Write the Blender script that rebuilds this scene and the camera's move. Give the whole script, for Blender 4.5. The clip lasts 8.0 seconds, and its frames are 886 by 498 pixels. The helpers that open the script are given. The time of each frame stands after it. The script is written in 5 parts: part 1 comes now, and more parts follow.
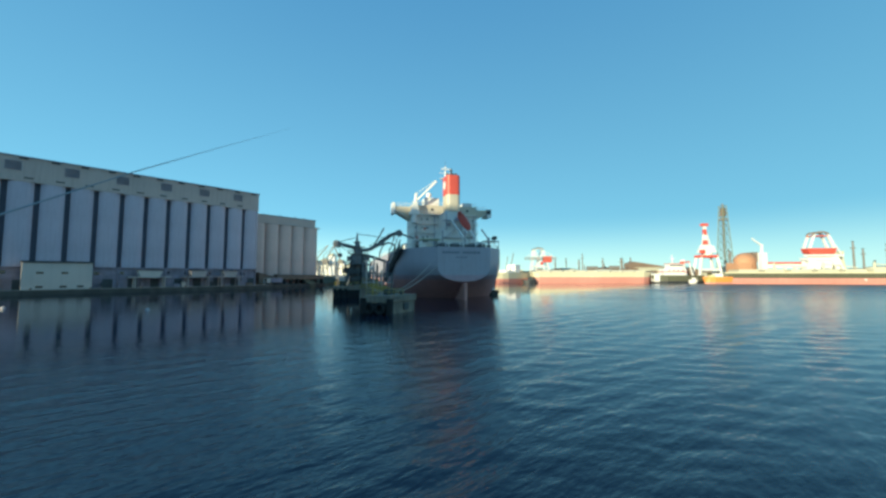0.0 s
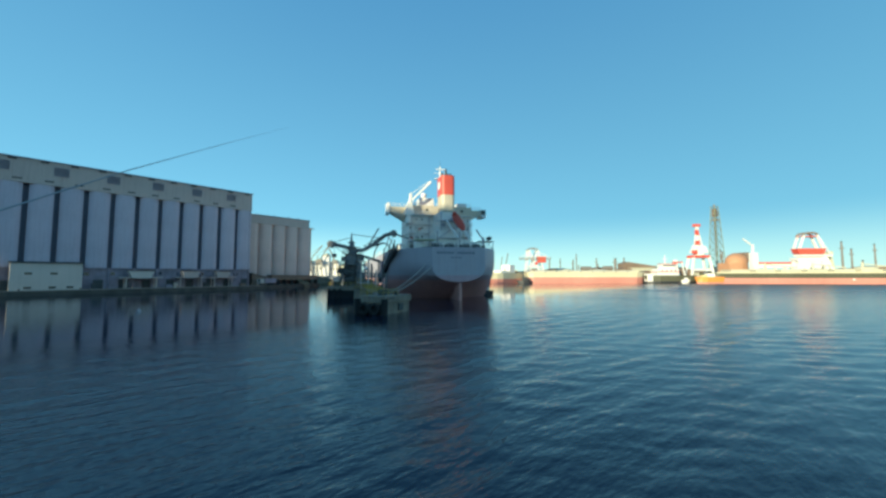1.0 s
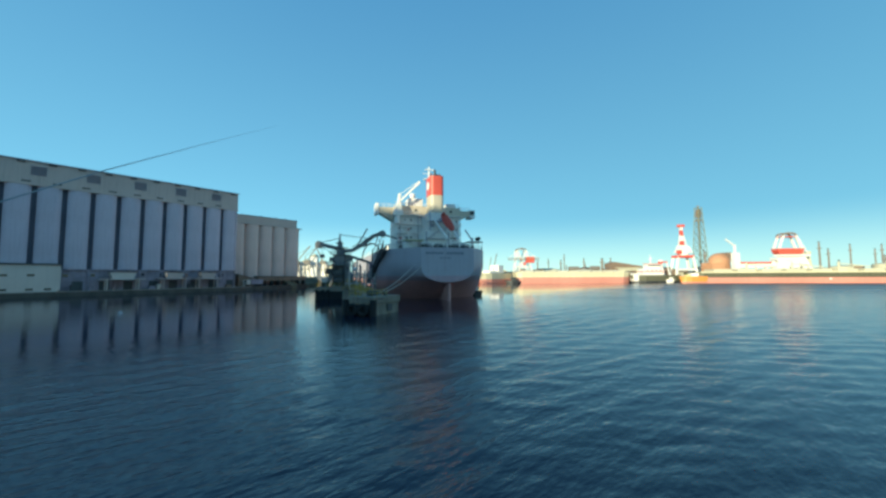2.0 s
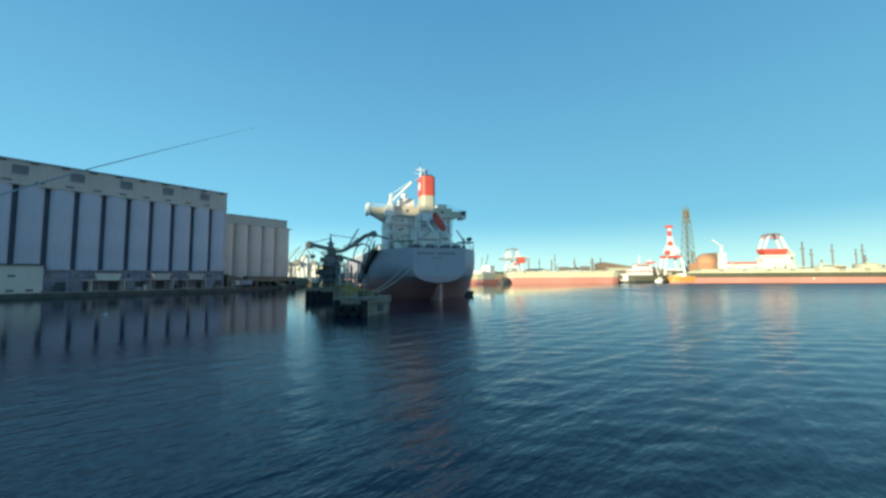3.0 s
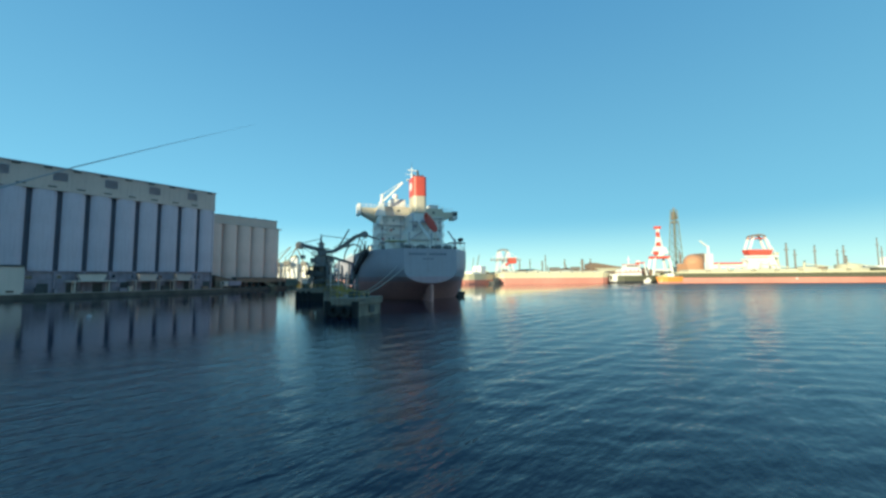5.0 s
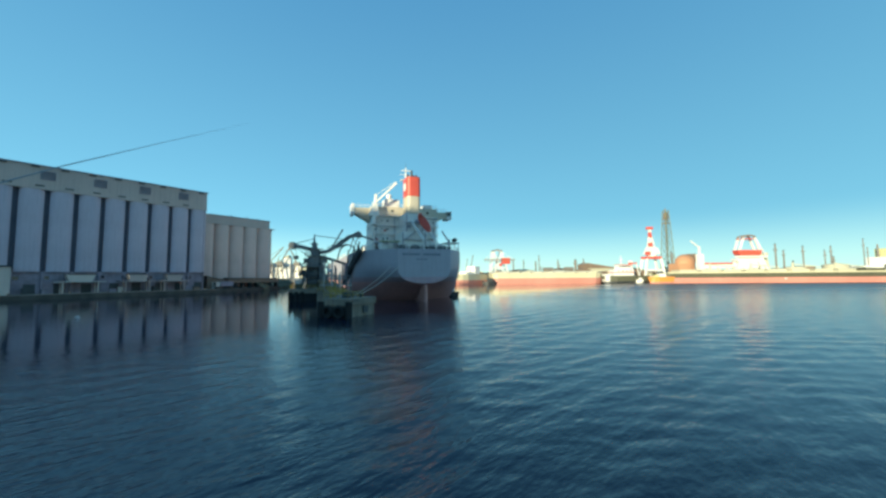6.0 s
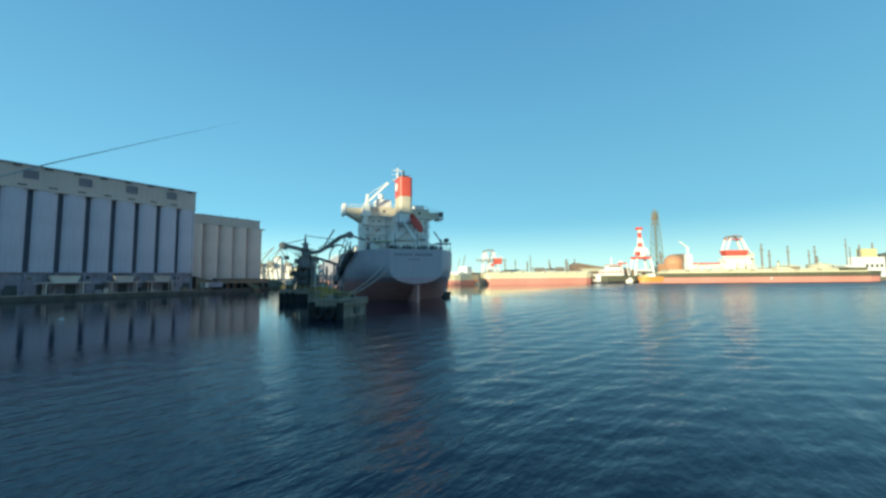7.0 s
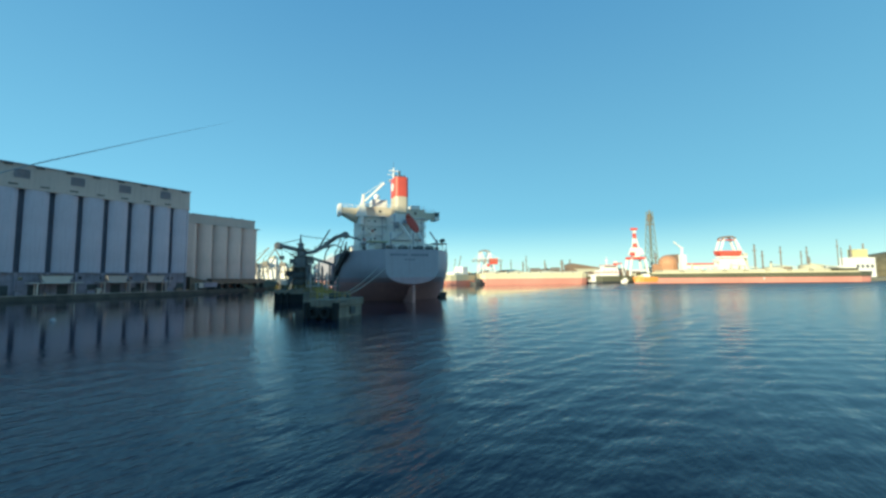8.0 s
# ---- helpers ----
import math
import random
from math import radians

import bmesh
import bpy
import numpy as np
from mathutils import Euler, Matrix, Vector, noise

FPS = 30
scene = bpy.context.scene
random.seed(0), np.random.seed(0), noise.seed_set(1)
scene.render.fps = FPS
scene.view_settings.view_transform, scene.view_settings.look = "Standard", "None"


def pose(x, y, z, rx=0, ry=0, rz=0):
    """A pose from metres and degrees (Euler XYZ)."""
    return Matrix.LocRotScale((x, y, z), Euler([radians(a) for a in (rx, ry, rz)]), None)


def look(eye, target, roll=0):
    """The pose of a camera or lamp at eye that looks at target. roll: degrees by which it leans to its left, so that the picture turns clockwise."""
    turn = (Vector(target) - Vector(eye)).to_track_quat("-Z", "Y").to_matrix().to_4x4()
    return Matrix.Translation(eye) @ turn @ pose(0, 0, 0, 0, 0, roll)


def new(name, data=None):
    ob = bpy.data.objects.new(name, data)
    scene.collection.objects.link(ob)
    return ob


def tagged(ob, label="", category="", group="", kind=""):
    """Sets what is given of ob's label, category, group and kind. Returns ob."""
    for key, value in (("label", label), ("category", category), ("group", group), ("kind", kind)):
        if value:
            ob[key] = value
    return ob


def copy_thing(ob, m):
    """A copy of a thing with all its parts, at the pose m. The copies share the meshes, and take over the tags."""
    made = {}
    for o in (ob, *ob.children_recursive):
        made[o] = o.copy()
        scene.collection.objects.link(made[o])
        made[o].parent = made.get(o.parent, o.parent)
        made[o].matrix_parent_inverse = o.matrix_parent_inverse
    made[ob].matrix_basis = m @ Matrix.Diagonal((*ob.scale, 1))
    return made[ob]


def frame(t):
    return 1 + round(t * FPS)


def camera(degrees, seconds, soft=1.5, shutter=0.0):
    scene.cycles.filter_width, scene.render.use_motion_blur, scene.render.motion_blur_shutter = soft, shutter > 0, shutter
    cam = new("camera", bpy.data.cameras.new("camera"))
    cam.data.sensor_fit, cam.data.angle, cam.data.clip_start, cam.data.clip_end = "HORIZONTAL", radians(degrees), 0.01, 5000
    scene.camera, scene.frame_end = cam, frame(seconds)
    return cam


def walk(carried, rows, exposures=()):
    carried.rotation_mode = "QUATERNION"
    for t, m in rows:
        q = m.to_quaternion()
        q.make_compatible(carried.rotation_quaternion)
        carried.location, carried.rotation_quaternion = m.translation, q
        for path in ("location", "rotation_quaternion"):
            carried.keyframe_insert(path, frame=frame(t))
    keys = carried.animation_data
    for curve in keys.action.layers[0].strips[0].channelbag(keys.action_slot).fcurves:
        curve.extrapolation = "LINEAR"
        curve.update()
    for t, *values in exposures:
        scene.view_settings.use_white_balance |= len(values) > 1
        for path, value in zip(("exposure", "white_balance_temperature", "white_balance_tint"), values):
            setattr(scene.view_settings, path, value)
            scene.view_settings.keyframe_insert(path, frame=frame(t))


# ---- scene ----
cam = camera(99.2, 8.0, soft=2.7)
walk(cam, [
    (0, pose(0, 0, 6.5, 93.900, -0.000, 0.000)),
    (0.5, pose(0, 0, 6.5, 93.924, 0.018, -0.306)),
    (1, pose(0, 0, 6.5, 93.943, 0.057, -0.803)),
    (1.5, pose(0, 0, 6.5, 93.983, 0.123, -1.483)),
    (2, pose(0, 0, 6.5, 94.001, 0.242, -2.464)),
    (3.5, pose(0, 0, 6.5, 94.070, 0.307, -4.173)),
    (4, pose(0, 0, 6.5, 94.093, 0.340, -4.560)),
    (4.5, pose(0, 0, 6.5, 94.107, 0.370, -4.832)),
    (6, pose(0, 0, 6.5, 94.163, 0.433, -5.994)),
    (6.5, pose(0, 0, 6.5, 94.168, 0.505, -6.752)),
    (7, pose(0, 0, 6.5, 94.190, 0.527, -7.212)),
    (7.5, pose(0, 0, 6.5, 94.214, 0.521, -7.582)),
    (8, pose(0, 0, 6.5, 94.220, 0.512, -7.835)),
], exposures=[(0.0, 0.88, 6700, -17), (8.0, 0.92, 6850, -17)])

# ---- light: low sun behind the viewpoint along the silo quay, clear evening sky ----
SUN_AZ, SUN_EL = 222.0, 10.0
world = bpy.data.worlds.new("sky")
scene.world = world
world.use_nodes = True
wn, wl = world.node_tree.nodes, world.node_tree.links
sky = wn.new("ShaderNodeTexSky")
sky.sky_type = "NISHITA"
sky.sun_disc = False
sky.sun_elevation, sky.sun_rotation = radians(SUN_EL), radians(360 - SUN_AZ)
sky.altitude, sky.air_density, sky.dust_density, sky.ozone_density = 0, 0.8, 0.1, 3.4
hue = wn.new("ShaderNodeHueSaturation")
hue.inputs["Saturation"].default_value = 0.98
wl.new(sky.outputs[0], hue.inputs["Color"])
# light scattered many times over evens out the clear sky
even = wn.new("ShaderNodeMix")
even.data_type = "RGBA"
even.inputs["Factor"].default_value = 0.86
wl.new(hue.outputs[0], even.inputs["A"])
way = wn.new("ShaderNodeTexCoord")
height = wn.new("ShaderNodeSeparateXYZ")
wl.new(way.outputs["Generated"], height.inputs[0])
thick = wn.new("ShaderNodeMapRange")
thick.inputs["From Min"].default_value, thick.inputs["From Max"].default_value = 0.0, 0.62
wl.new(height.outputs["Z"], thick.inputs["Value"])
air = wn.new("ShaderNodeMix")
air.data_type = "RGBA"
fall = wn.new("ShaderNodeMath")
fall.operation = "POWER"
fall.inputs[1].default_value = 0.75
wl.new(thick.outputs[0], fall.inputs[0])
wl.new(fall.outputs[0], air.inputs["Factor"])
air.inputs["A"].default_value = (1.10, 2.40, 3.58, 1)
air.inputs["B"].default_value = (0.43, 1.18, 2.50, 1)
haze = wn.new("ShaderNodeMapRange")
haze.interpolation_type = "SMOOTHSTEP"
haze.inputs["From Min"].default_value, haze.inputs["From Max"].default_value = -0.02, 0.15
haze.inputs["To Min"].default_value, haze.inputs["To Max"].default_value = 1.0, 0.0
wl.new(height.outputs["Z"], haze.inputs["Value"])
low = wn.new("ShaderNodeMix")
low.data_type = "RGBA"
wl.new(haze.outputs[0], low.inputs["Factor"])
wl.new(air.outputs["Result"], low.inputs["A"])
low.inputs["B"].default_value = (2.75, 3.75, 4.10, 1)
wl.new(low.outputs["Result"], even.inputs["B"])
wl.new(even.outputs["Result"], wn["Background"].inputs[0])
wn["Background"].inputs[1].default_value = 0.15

sun_data = bpy.data.lights.new("sun", "SUN")
sun_data.energy, sun_data.angle, sun_data.color = 3.8, radians(0.6), (1.0, 0.84, 0.67)
sun = new("sun", sun_data)
a, e = radians(SUN_AZ), radians(SUN_EL)
sun.matrix_world = look((math.sin(a) * math.cos(e) * 900, math.cos(a) * math.cos(e) * 900, math.sin(e) * 900), (0, 0, 0))

# ---- materials ----
def mat(name, color, rough=0.6, var=0.18, scale=0.6, streak=0.0, metal=0.0, bump=0.0, rust=0.0):
    """Painted or raw surface: broad stains, fine grain, optional vertical streaks and rust."""
    m = bpy.data.materials.new(name)
    m.use_nodes = True
    n, l = m.node_tree.nodes, m.node_tree.links
    p = n["Principled BSDF"]
    p.inputs["Roughness"].default_value, p.inputs["Metallic"].default_value = rough, metal
    tc = n.new("ShaderNodeTexCoord")
    broad = n.new("ShaderNodeTexNoise")
    broad.inputs["Scale"].default_value, broad.inputs["Detail"].default_value = scale * 0.35, 4
    fine = n.new("ShaderNodeTexNoise")
    fine.inputs["Scale"].default_value, fine.inputs["Detail"].default_value = scale * 6, 5
    l.new(tc.outputs["Object"], broad.inputs["Vector"])
    l.new(tc.outputs["Object"], fine.inputs["Vector"])
    info = n.new("ShaderNodeObjectInfo")
    add = n.new("ShaderNodeMath")
    add.operation = "MULTIPLY_ADD"
    l.new(fine.outputs["Fac"], add.inputs[0])
    add.inputs[1].default_value = 0.45
    l.new(broad.outputs["Fac"], add.inputs[2])
    rnd = n.new("ShaderNodeMath")
    rnd.operation = "MULTIPLY_ADD"
    l.new(info.outputs["Random"], rnd.inputs[0])
    rnd.inputs[1].default_value = 0.12
    l.new(add.outputs[0], rnd.inputs[2])
    ramp = n.new("ShaderNodeMapRange")
    ramp.inputs["From Min"].default_value, ramp.inputs["From Max"].default_value = 0.45, 1.05
    ramp.inputs["To Min"].default_value, ramp.inputs["To Max"].default_value = 1 - var, 1 + var
    l.new(rnd.outputs[0], ramp.inputs["Value"])
    mul = n.new("ShaderNodeMix")
    mul.data_type, mul.blend_type = "RGBA", "MULTIPLY"
    mul.inputs["Factor"].default_value = 1
    mul.inputs["A"].default_value = (*color, 1)
    l.new(ramp.outputs[0], mul.inputs["B"])
    out = mul.outputs["Result"]
    if streak or rust:
        mp = n.new("ShaderNodeMapping")
        mp.inputs["Scale"].default_value = (1.6, 1.6, 0.09)
        l.new(tc.outputs["Object"], mp.inputs["Vector"])
        st = n.new("ShaderNodeTexNoise")
        st.inputs["Scale"].default_value, st.inputs["Detail"].default_value = 1.0, 6
        l.new(mp.outputs[0], st.inputs["Vector"])
        sr = n.new("ShaderNodeMapRange")
        sr.inputs["From Min"].default_value, sr.inputs["From Max"].default_value = 0.5, 0.75
        sr.inputs["To Max"].default_value = max(streak, rust)
        l.new(st.outputs["Fac"], sr.inputs["Value"])
        mx = n.new("ShaderNodeMix")
        mx.data_type = "RGBA"
        l.new(sr.outputs[0], mx.inputs["Factor"])
        l.new(out, mx.inputs["A"])
        mx.inputs["B"].default_value = (0.16, 0.06, 0.03, 1) if rust else tuple(c * 0.45 for c in color) + (1,)
        out = mx.outputs["Result"]
    l.new(out, p.inputs["Base Color"])
    if bump:
        b = n.new("ShaderNodeBump")
        b.inputs["Strength"].default_value, b.inputs["Distance"].default_value = bump, 0.05
        l.new(fine.outputs["Fac"], b.inputs["Height"])
        l.new(b.outputs[0], p.inputs["Normal"])
    return m


def water_material():
    """Dark harbour water: fine ripples, calm in the wind shadow of the silo quay."""
    m = bpy.data.materials.new("harbour_water")
    m.use_nodes = True
    n, l = m.node_tree.nodes, m.node_tree.links
    p = n["Principled BSDF"]
    p.inputs["Base Color"].default_value = (0.006, 0.011, 0.027, 1)
    p.inputs["IOR"].default_value = 1.47
    tc = n.new("ShaderNodeTexCoord")
    total = None
    for sx, sy, turn, weight in ((0.3, 0.9, 48, 0.17), (0.9, 2.4, 36, 0.13), (2.0, 5.0, 55, 0.055), (0.35, 0.8, -12, 0.06)):
        mp = n.new("ShaderNodeMapping")
        mp.vector_type = "TEXTURE"
        mp.inputs["Rotation"].default_value = (0, 0, radians(turn))
        mp.inputs["Scale"].default_value = (1 / sx, 1 / sy, 1)
        l.new(tc.outputs["Object"], mp.inputs["Vector"])
        t = n.new("ShaderNodeTexNoise")
        t.inputs["Scale"].default_value, t.inputs["Detail"].default_value = 1.0, 2
        l.new(mp.outputs[0], t.inputs["Vector"])
        s = n.new("ShaderNodeMath")
        s.operation = "MULTIPLY_ADD"
        l.new(t.outputs["Fac"], s.inputs[0])
        s.inputs[1].default_value = weight
        if total is None:
            s.inputs[2].default_value = 0
        else:
            l.new(total, s.inputs[2])
        total = s.outputs[0]
    place = n.new("ShaderNodeSeparateXYZ")
    l.new(tc.outputs["Object"], place.inputs[0])
    # distance out from the silo quay, with gusts that fray the edge of the wind shadow
    out = n.new("ShaderNodeVectorMath")
    out.operation = "DOT_PRODUCT"
    l.new(tc.outputs["Object"], out.inputs[0])
    out.inputs[1].default_value = (OUTWARD.x, OUTWARD.y, 0)
    gust = n.new("ShaderNodeTexNoise")
    gust.inputs["Scale"].default_value, gust.inputs["Detail"].default_value = 0.03, 4
    l.new(tc.outputs["Object"], gust.inputs["Vector"])
    push = n.new("ShaderNodeMath")
    push.operation = "MULTIPLY_ADD"
    l.new(gust.outputs["Fac"], push.inputs[0])
    push.inputs[1].default_value = 50
    l.new(out.outputs["Value"], push.inputs[2])
    wind = n.new("ShaderNodeMapRange")
    wind.inputs["From Min"].default_value, wind.inputs["From Max"].default_value = LEE_EDGE + 10, LEE_EDGE + 50
    l.new(push.outputs[0], wind.inputs["Value"])
    rough = n.new("ShaderNodeMapRange")
    rough.inputs["To Min"].default_value, rough.inputs["To Max"].default_value = 0.04, 0.18
    l.new(wind.outputs[0], rough.inputs["Value"])
    fetch = n.new("ShaderNodeMapRange")
    fetch.inputs["From Min"].default_value, fetch.inputs["From Max"].default_value = 90, 230
    fetch.inputs["To Min"].default_value, fetch.inputs["To Max"].default_value = 1.0, 2.2
    l.new(place.outputs["Y"], fetch.inputs["Value"])
    ruffle = n.new("ShaderNodeMath")
    ruffle.operation = "MULTIPLY"
    l.new(rough.outputs[0], ruffle.inputs[0])
    l.new(fetch.outputs[0], ruffle.inputs[1])
    l.new(ruffle.outputs[0], p.inputs["Roughness"])
    lift = n.new("ShaderNodeMapRange")
    lift.inputs["To Min"].default_value, lift.inputs["To Max"].default_value = 0.12, 1.0
    l.new(wind.outputs[0], lift.inputs["Value"])
    drift = n.new("ShaderNodeMath")
    drift.operation = "MULTIPLY_ADD"
    l.new(gust.outputs["Fac"], drift.inputs[0])
    drift.inputs[1].default_value = 24
    l.new(place.outputs["X"], drift.inputs[2])
    ease = n.new("ShaderNodeMapRange")
    ease.inputs["From Min"].default_value, ease.inputs["From Max"].default_value = 8, 40
    ease.inputs["To Min"].default_value, ease.inputs["To Max"].default_value = 1.0, 0.4
    l.new(drift.outputs[0], ease.inputs["Value"])
    chop = n.new("ShaderNodeMath")
    chop.operation = "MULTIPLY"
    l.new(lift.outputs[0], chop.inputs[0])
    l.new(ease.outputs[0], chop.inputs[1])
    b = n.new("ShaderNodeBump")
    l.new(chop.outputs[0], b.inputs["Strength"])
    b.inputs["Distance"].default_value = 0.55
    l.new(total, b.inputs["Height"])
    l.new(b.outputs[0], p.inputs["Normal"])
    return m


OUTWARD = Vector((0.765, -0.643, 0))             # from the silo quay out over the basin
LEE_EDGE = -45.0                                 # where the wind shadow of the silos ends, along OUTWARD
WATER = water_material()
BIN = mat("bin_concrete", (0.48, 0.42, 0.49), 0.8, 0.12, 0.3, streak=0.25, bump=0.3)
# shade of the gaps between bins, put into the concrete colour
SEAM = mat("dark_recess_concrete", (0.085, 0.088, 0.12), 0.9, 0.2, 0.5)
CREAM = mat("cream_render", (0.50, 0.395, 0.36), 0.8, 0.12, 0.3, streak=0.25, bump=0.3)
CREAM_BIN = mat("cream_bin_concrete", (0.62, 0.47, 0.43), 0.8, 0.12, 0.3, streak=0.2, bump=0.3)
GREY_WALL = mat("stained_grey_wall", (0.28, 0.24, 0.29), 0.85, 0.35, 0.8, streak=0.4, bump=0.4)
DARK = mat("dark_steel", (0.05, 0.055, 0.06), 0.6, 0.3, 1.0)
VENT = mat("louvre_grey", (0.26, 0.235, 0.27), 0.6, 0.15, 1.0)
WHITE_WALL = mat("white_hut_panel", (0.58, 0.49, 0.44), 0.7, 0.08, 0.5, streak=0.15)
CONCRETE = mat("quay_concrete", (0.26, 0.225, 0.20), 0.9, 0.35, 0.8, streak=0.4, bump=0.6)
QUAY_FACE = mat("tide_stained_concrete", (0.085, 0.075, 0.065), 0.85, 0.45, 0.9, streak=0.5, bump=0.7)
LAND = mat("yard_ground", (0.16, 0.15, 0.12), 0.95, 0.35, 0.1, bump=0.5)
SCRUB = mat("dry_scrub", (0.13, 0.11, 0.07), 0.95, 0.5, 0.4, bump=0.8)
HULL = mat("grey_hull_paint", (0.39, 0.36, 0.42), 0.5, 0.10, 0.25, rust=0.12, bump=0.1)
BOOT = mat("red_boot_topping", (0.58, 0.29, 0.28), 0.55, 0.2, 0.3, streak=0.3, bump=0.1)
SHIP_WHITE = mat("ship_white_paint", (0.84, 0.78, 0.75), 0.45, 0.06, 0.5, rust=0.10)
SHIP_CREAM = mat("ship_cream_paint", (0.56, 0.48, 0.38), 0.45, 0.10, 0.5, rust=0.12)
FUNNEL_RED = mat("funnel_red", (0.60, 0.085, 0.06), 0.45, 0.1, 0.5)
LIFEBOAT = mat("lifeboat_orange", (0.46, 0.055, 0.03), 0.45, 0.1, 0.6)
DECK_GREEN = mat("deck_paint", (0.10, 0.16, 0.12), 0.7, 0.2, 0.5)
GLASS = mat("dark_window_glass", (0.02, 0.03, 0.04), 0.1, 0.1, 1.0)
RUBBER = mat("black_rubber", (0.012, 0.012, 0.013), 0.8, 0.3, 2.0, bump=0.5)
BELT_PAINT = mat("faded_mauve_belt", (0.42, 0.29, 0.33), 0.55, 0.2, 0.3, streak=0.3)
RUDDER = mat("faded_rudder_red", (0.60, 0.28, 0.24), 0.6, 0.2, 0.6, streak=0.3)
DOLPHIN = mat("dark_wet_concrete", (0.21, 0.175, 0.14), 0.85, 0.45, 0.9, streak=0.5, rust=0.2, bump=0.7)
YELLOW = mat("yellow_rail_paint", (0.36, 0.24, 0.04), 0.5, 0.15, 1.0)
LOADER = mat("blue_grey_machine_paint", (0.18, 0.18, 0.19), 0.5, 0.25, 0.6, rust=0.25)
ROPE = mat("mooring_rope", (0.34, 0.32, 0.29), 0.9, 0.1, 3.0)
BAR = mat("lettering_dark", (0.15, 0.17, 0.22), 0.6, 0.1, 1.0)
ORANGE_HULL = mat("orange_red_hull", (0.62, 0.25, 0.20), 0.6, 0.15, 0.1, streak=0.2)
CREAM_HULL = mat("cream_hull_side", (0.66, 0.58, 0.40), 0.6, 0.12, 0.1, streak=0.3)
OLIVE_HULL = mat("dark_olive_hull_side", (0.10, 0.095, 0.06), 0.6, 0.2, 0.1, streak=0.3)
CRANE_WHITE = mat("crane_white", (0.80, 0.76, 0.72), 0.5, 0.06, 0.3)
CRANE_RED = mat("crane_red", (0.66, 0.09, 0.06), 0.5, 0.1, 0.3)
TOWER_GREEN = mat("tower_green_steel", (0.15, 0.17, 0.12), 0.6, 0.2, 0.3)
RUST_TANK = mat("rust_red_tank", (0.55, 0.28, 0.16), 0.7, 0.25, 0.2)
SHED = mat("pale_shed_sheet", (0.55, 0.50, 0.38), 0.7, 0.2, 0.1, streak=0.2)
BRICKISH = mat("brown_plant_steel", (0.22, 0.15, 0.11), 0.7, 0.35, 0.15)
STACK = mat("stack_concrete", (0.22, 0.19, 0.17), 0.8, 0.2, 0.1)
TANK_YELLOW = mat("yellow_tank_paint", (0.62, 0.57, 0.30), 0.6, 0.12, 0.2)
BLACK_HULL = mat("black_hull_paint", (0.03, 0.03, 0.035), 0.5, 0.2, 0.3)
WORK_ORANGE = mat("workboat_orange", (0.72, 0.27, 0.06), 0.5, 0.12, 0.3, streak=0.2)
ROD = mat("black_rod", (0.26, 0.28, 0.32), 0.4, 0.1, 2.0)
GULL = mat("float_white", (0.5, 0.44, 0.46), 0.7, 0.05, 2.0)


# ---- building blocks ----
def box(bm, x0, x1, y0, y1, z0, z1, m=None):
    vs = [bm.verts.new((x, y, z)) for z in (z0, z1) for x, y in ((x0, y0), (x1, y0), (x1, y1), (x0, y1))]
    for f in ((3, 2, 1, 0), (4, 5, 6, 7), (0, 1, 5, 4), (1, 2, 6, 5), (2, 3, 7, 6), (3, 0, 4, 7)):
        bm.faces.new([vs[i] for i in f])
    if m:
        for v in vs:
            v.co = m @ v.co
    return bm


def tube(bm, p, q, r, r2=None, n=8):
    p, q = Vector(p), Vector(q)
    r2 = r if r2 is None else r2
    way = (q - p).normalized()
    u = way.orthogonal().normalized()
    w = way.cross(u)
    rings = []
    for c, rad in ((p, r), (q, r2)):
        rings.append([bm.verts.new(c + (u * math.cos(2 * math.pi * i / n) + w * math.sin(2 * math.pi * i / n)) * rad) for i in range(n)])
    for i in range(n):
        bm.faces.new((rings[0][i], rings[0][(i + 1) % n], rings[1][(i + 1) % n], rings[1][i]))
    bm.faces.new(rings[0][::-1])
    bm.faces.new(rings[1])
    return bm


def beam(bm, p, q, w, h):
    """A square beam from p to q."""
    p, q = Vector(p), Vector(q)
    way = (q - p).normalized()
    side = way.cross(Vector((0, 0, 1)))
    side = side.normalized() if side.length > 1e-4 else Vector((1, 0, 0))
    up = side.cross(way)
    rings = [[bm.verts.new(c + side * sx * w / 2 + up * sz * h / 2) for sx, sz in ((-1, -1), (1, -1), (1, 1), (-1, 1))] for c in (p, q)]
    for i in range(4):
        bm.faces.new((rings[0][i], rings[0][(i + 1) % 4], rings[1][(i + 1) % 4], rings[1][i]))
    bm.faces.new(rings[0][::-1])
    bm.faces.new(rings[1])
    return bm


def prism(bm, outline, y0, y1):
    """An outline in x, z drawn out along y."""
    a = [bm.verts.new((x, y0, z)) for x, z in outline]
    b = [bm.verts.new((x, y1, z)) for x, z in outline]
    k = len(a)
    for i in range(k):
        bm.faces.new((a[i], a[(i + 1) % k], b[(i + 1) % k], b[i]))
    bm.faces.new(a[::-1])
    bm.faces.new(b)
    return bm


def ball(bm, c, r, squash=(1, 1, 1)):
    bmesh.ops.create_icosphere(bm, subdivisions=2, radius=r, matrix=Matrix.Translation(c) @ Matrix.Diagonal((*squash, 1)))
    return bm


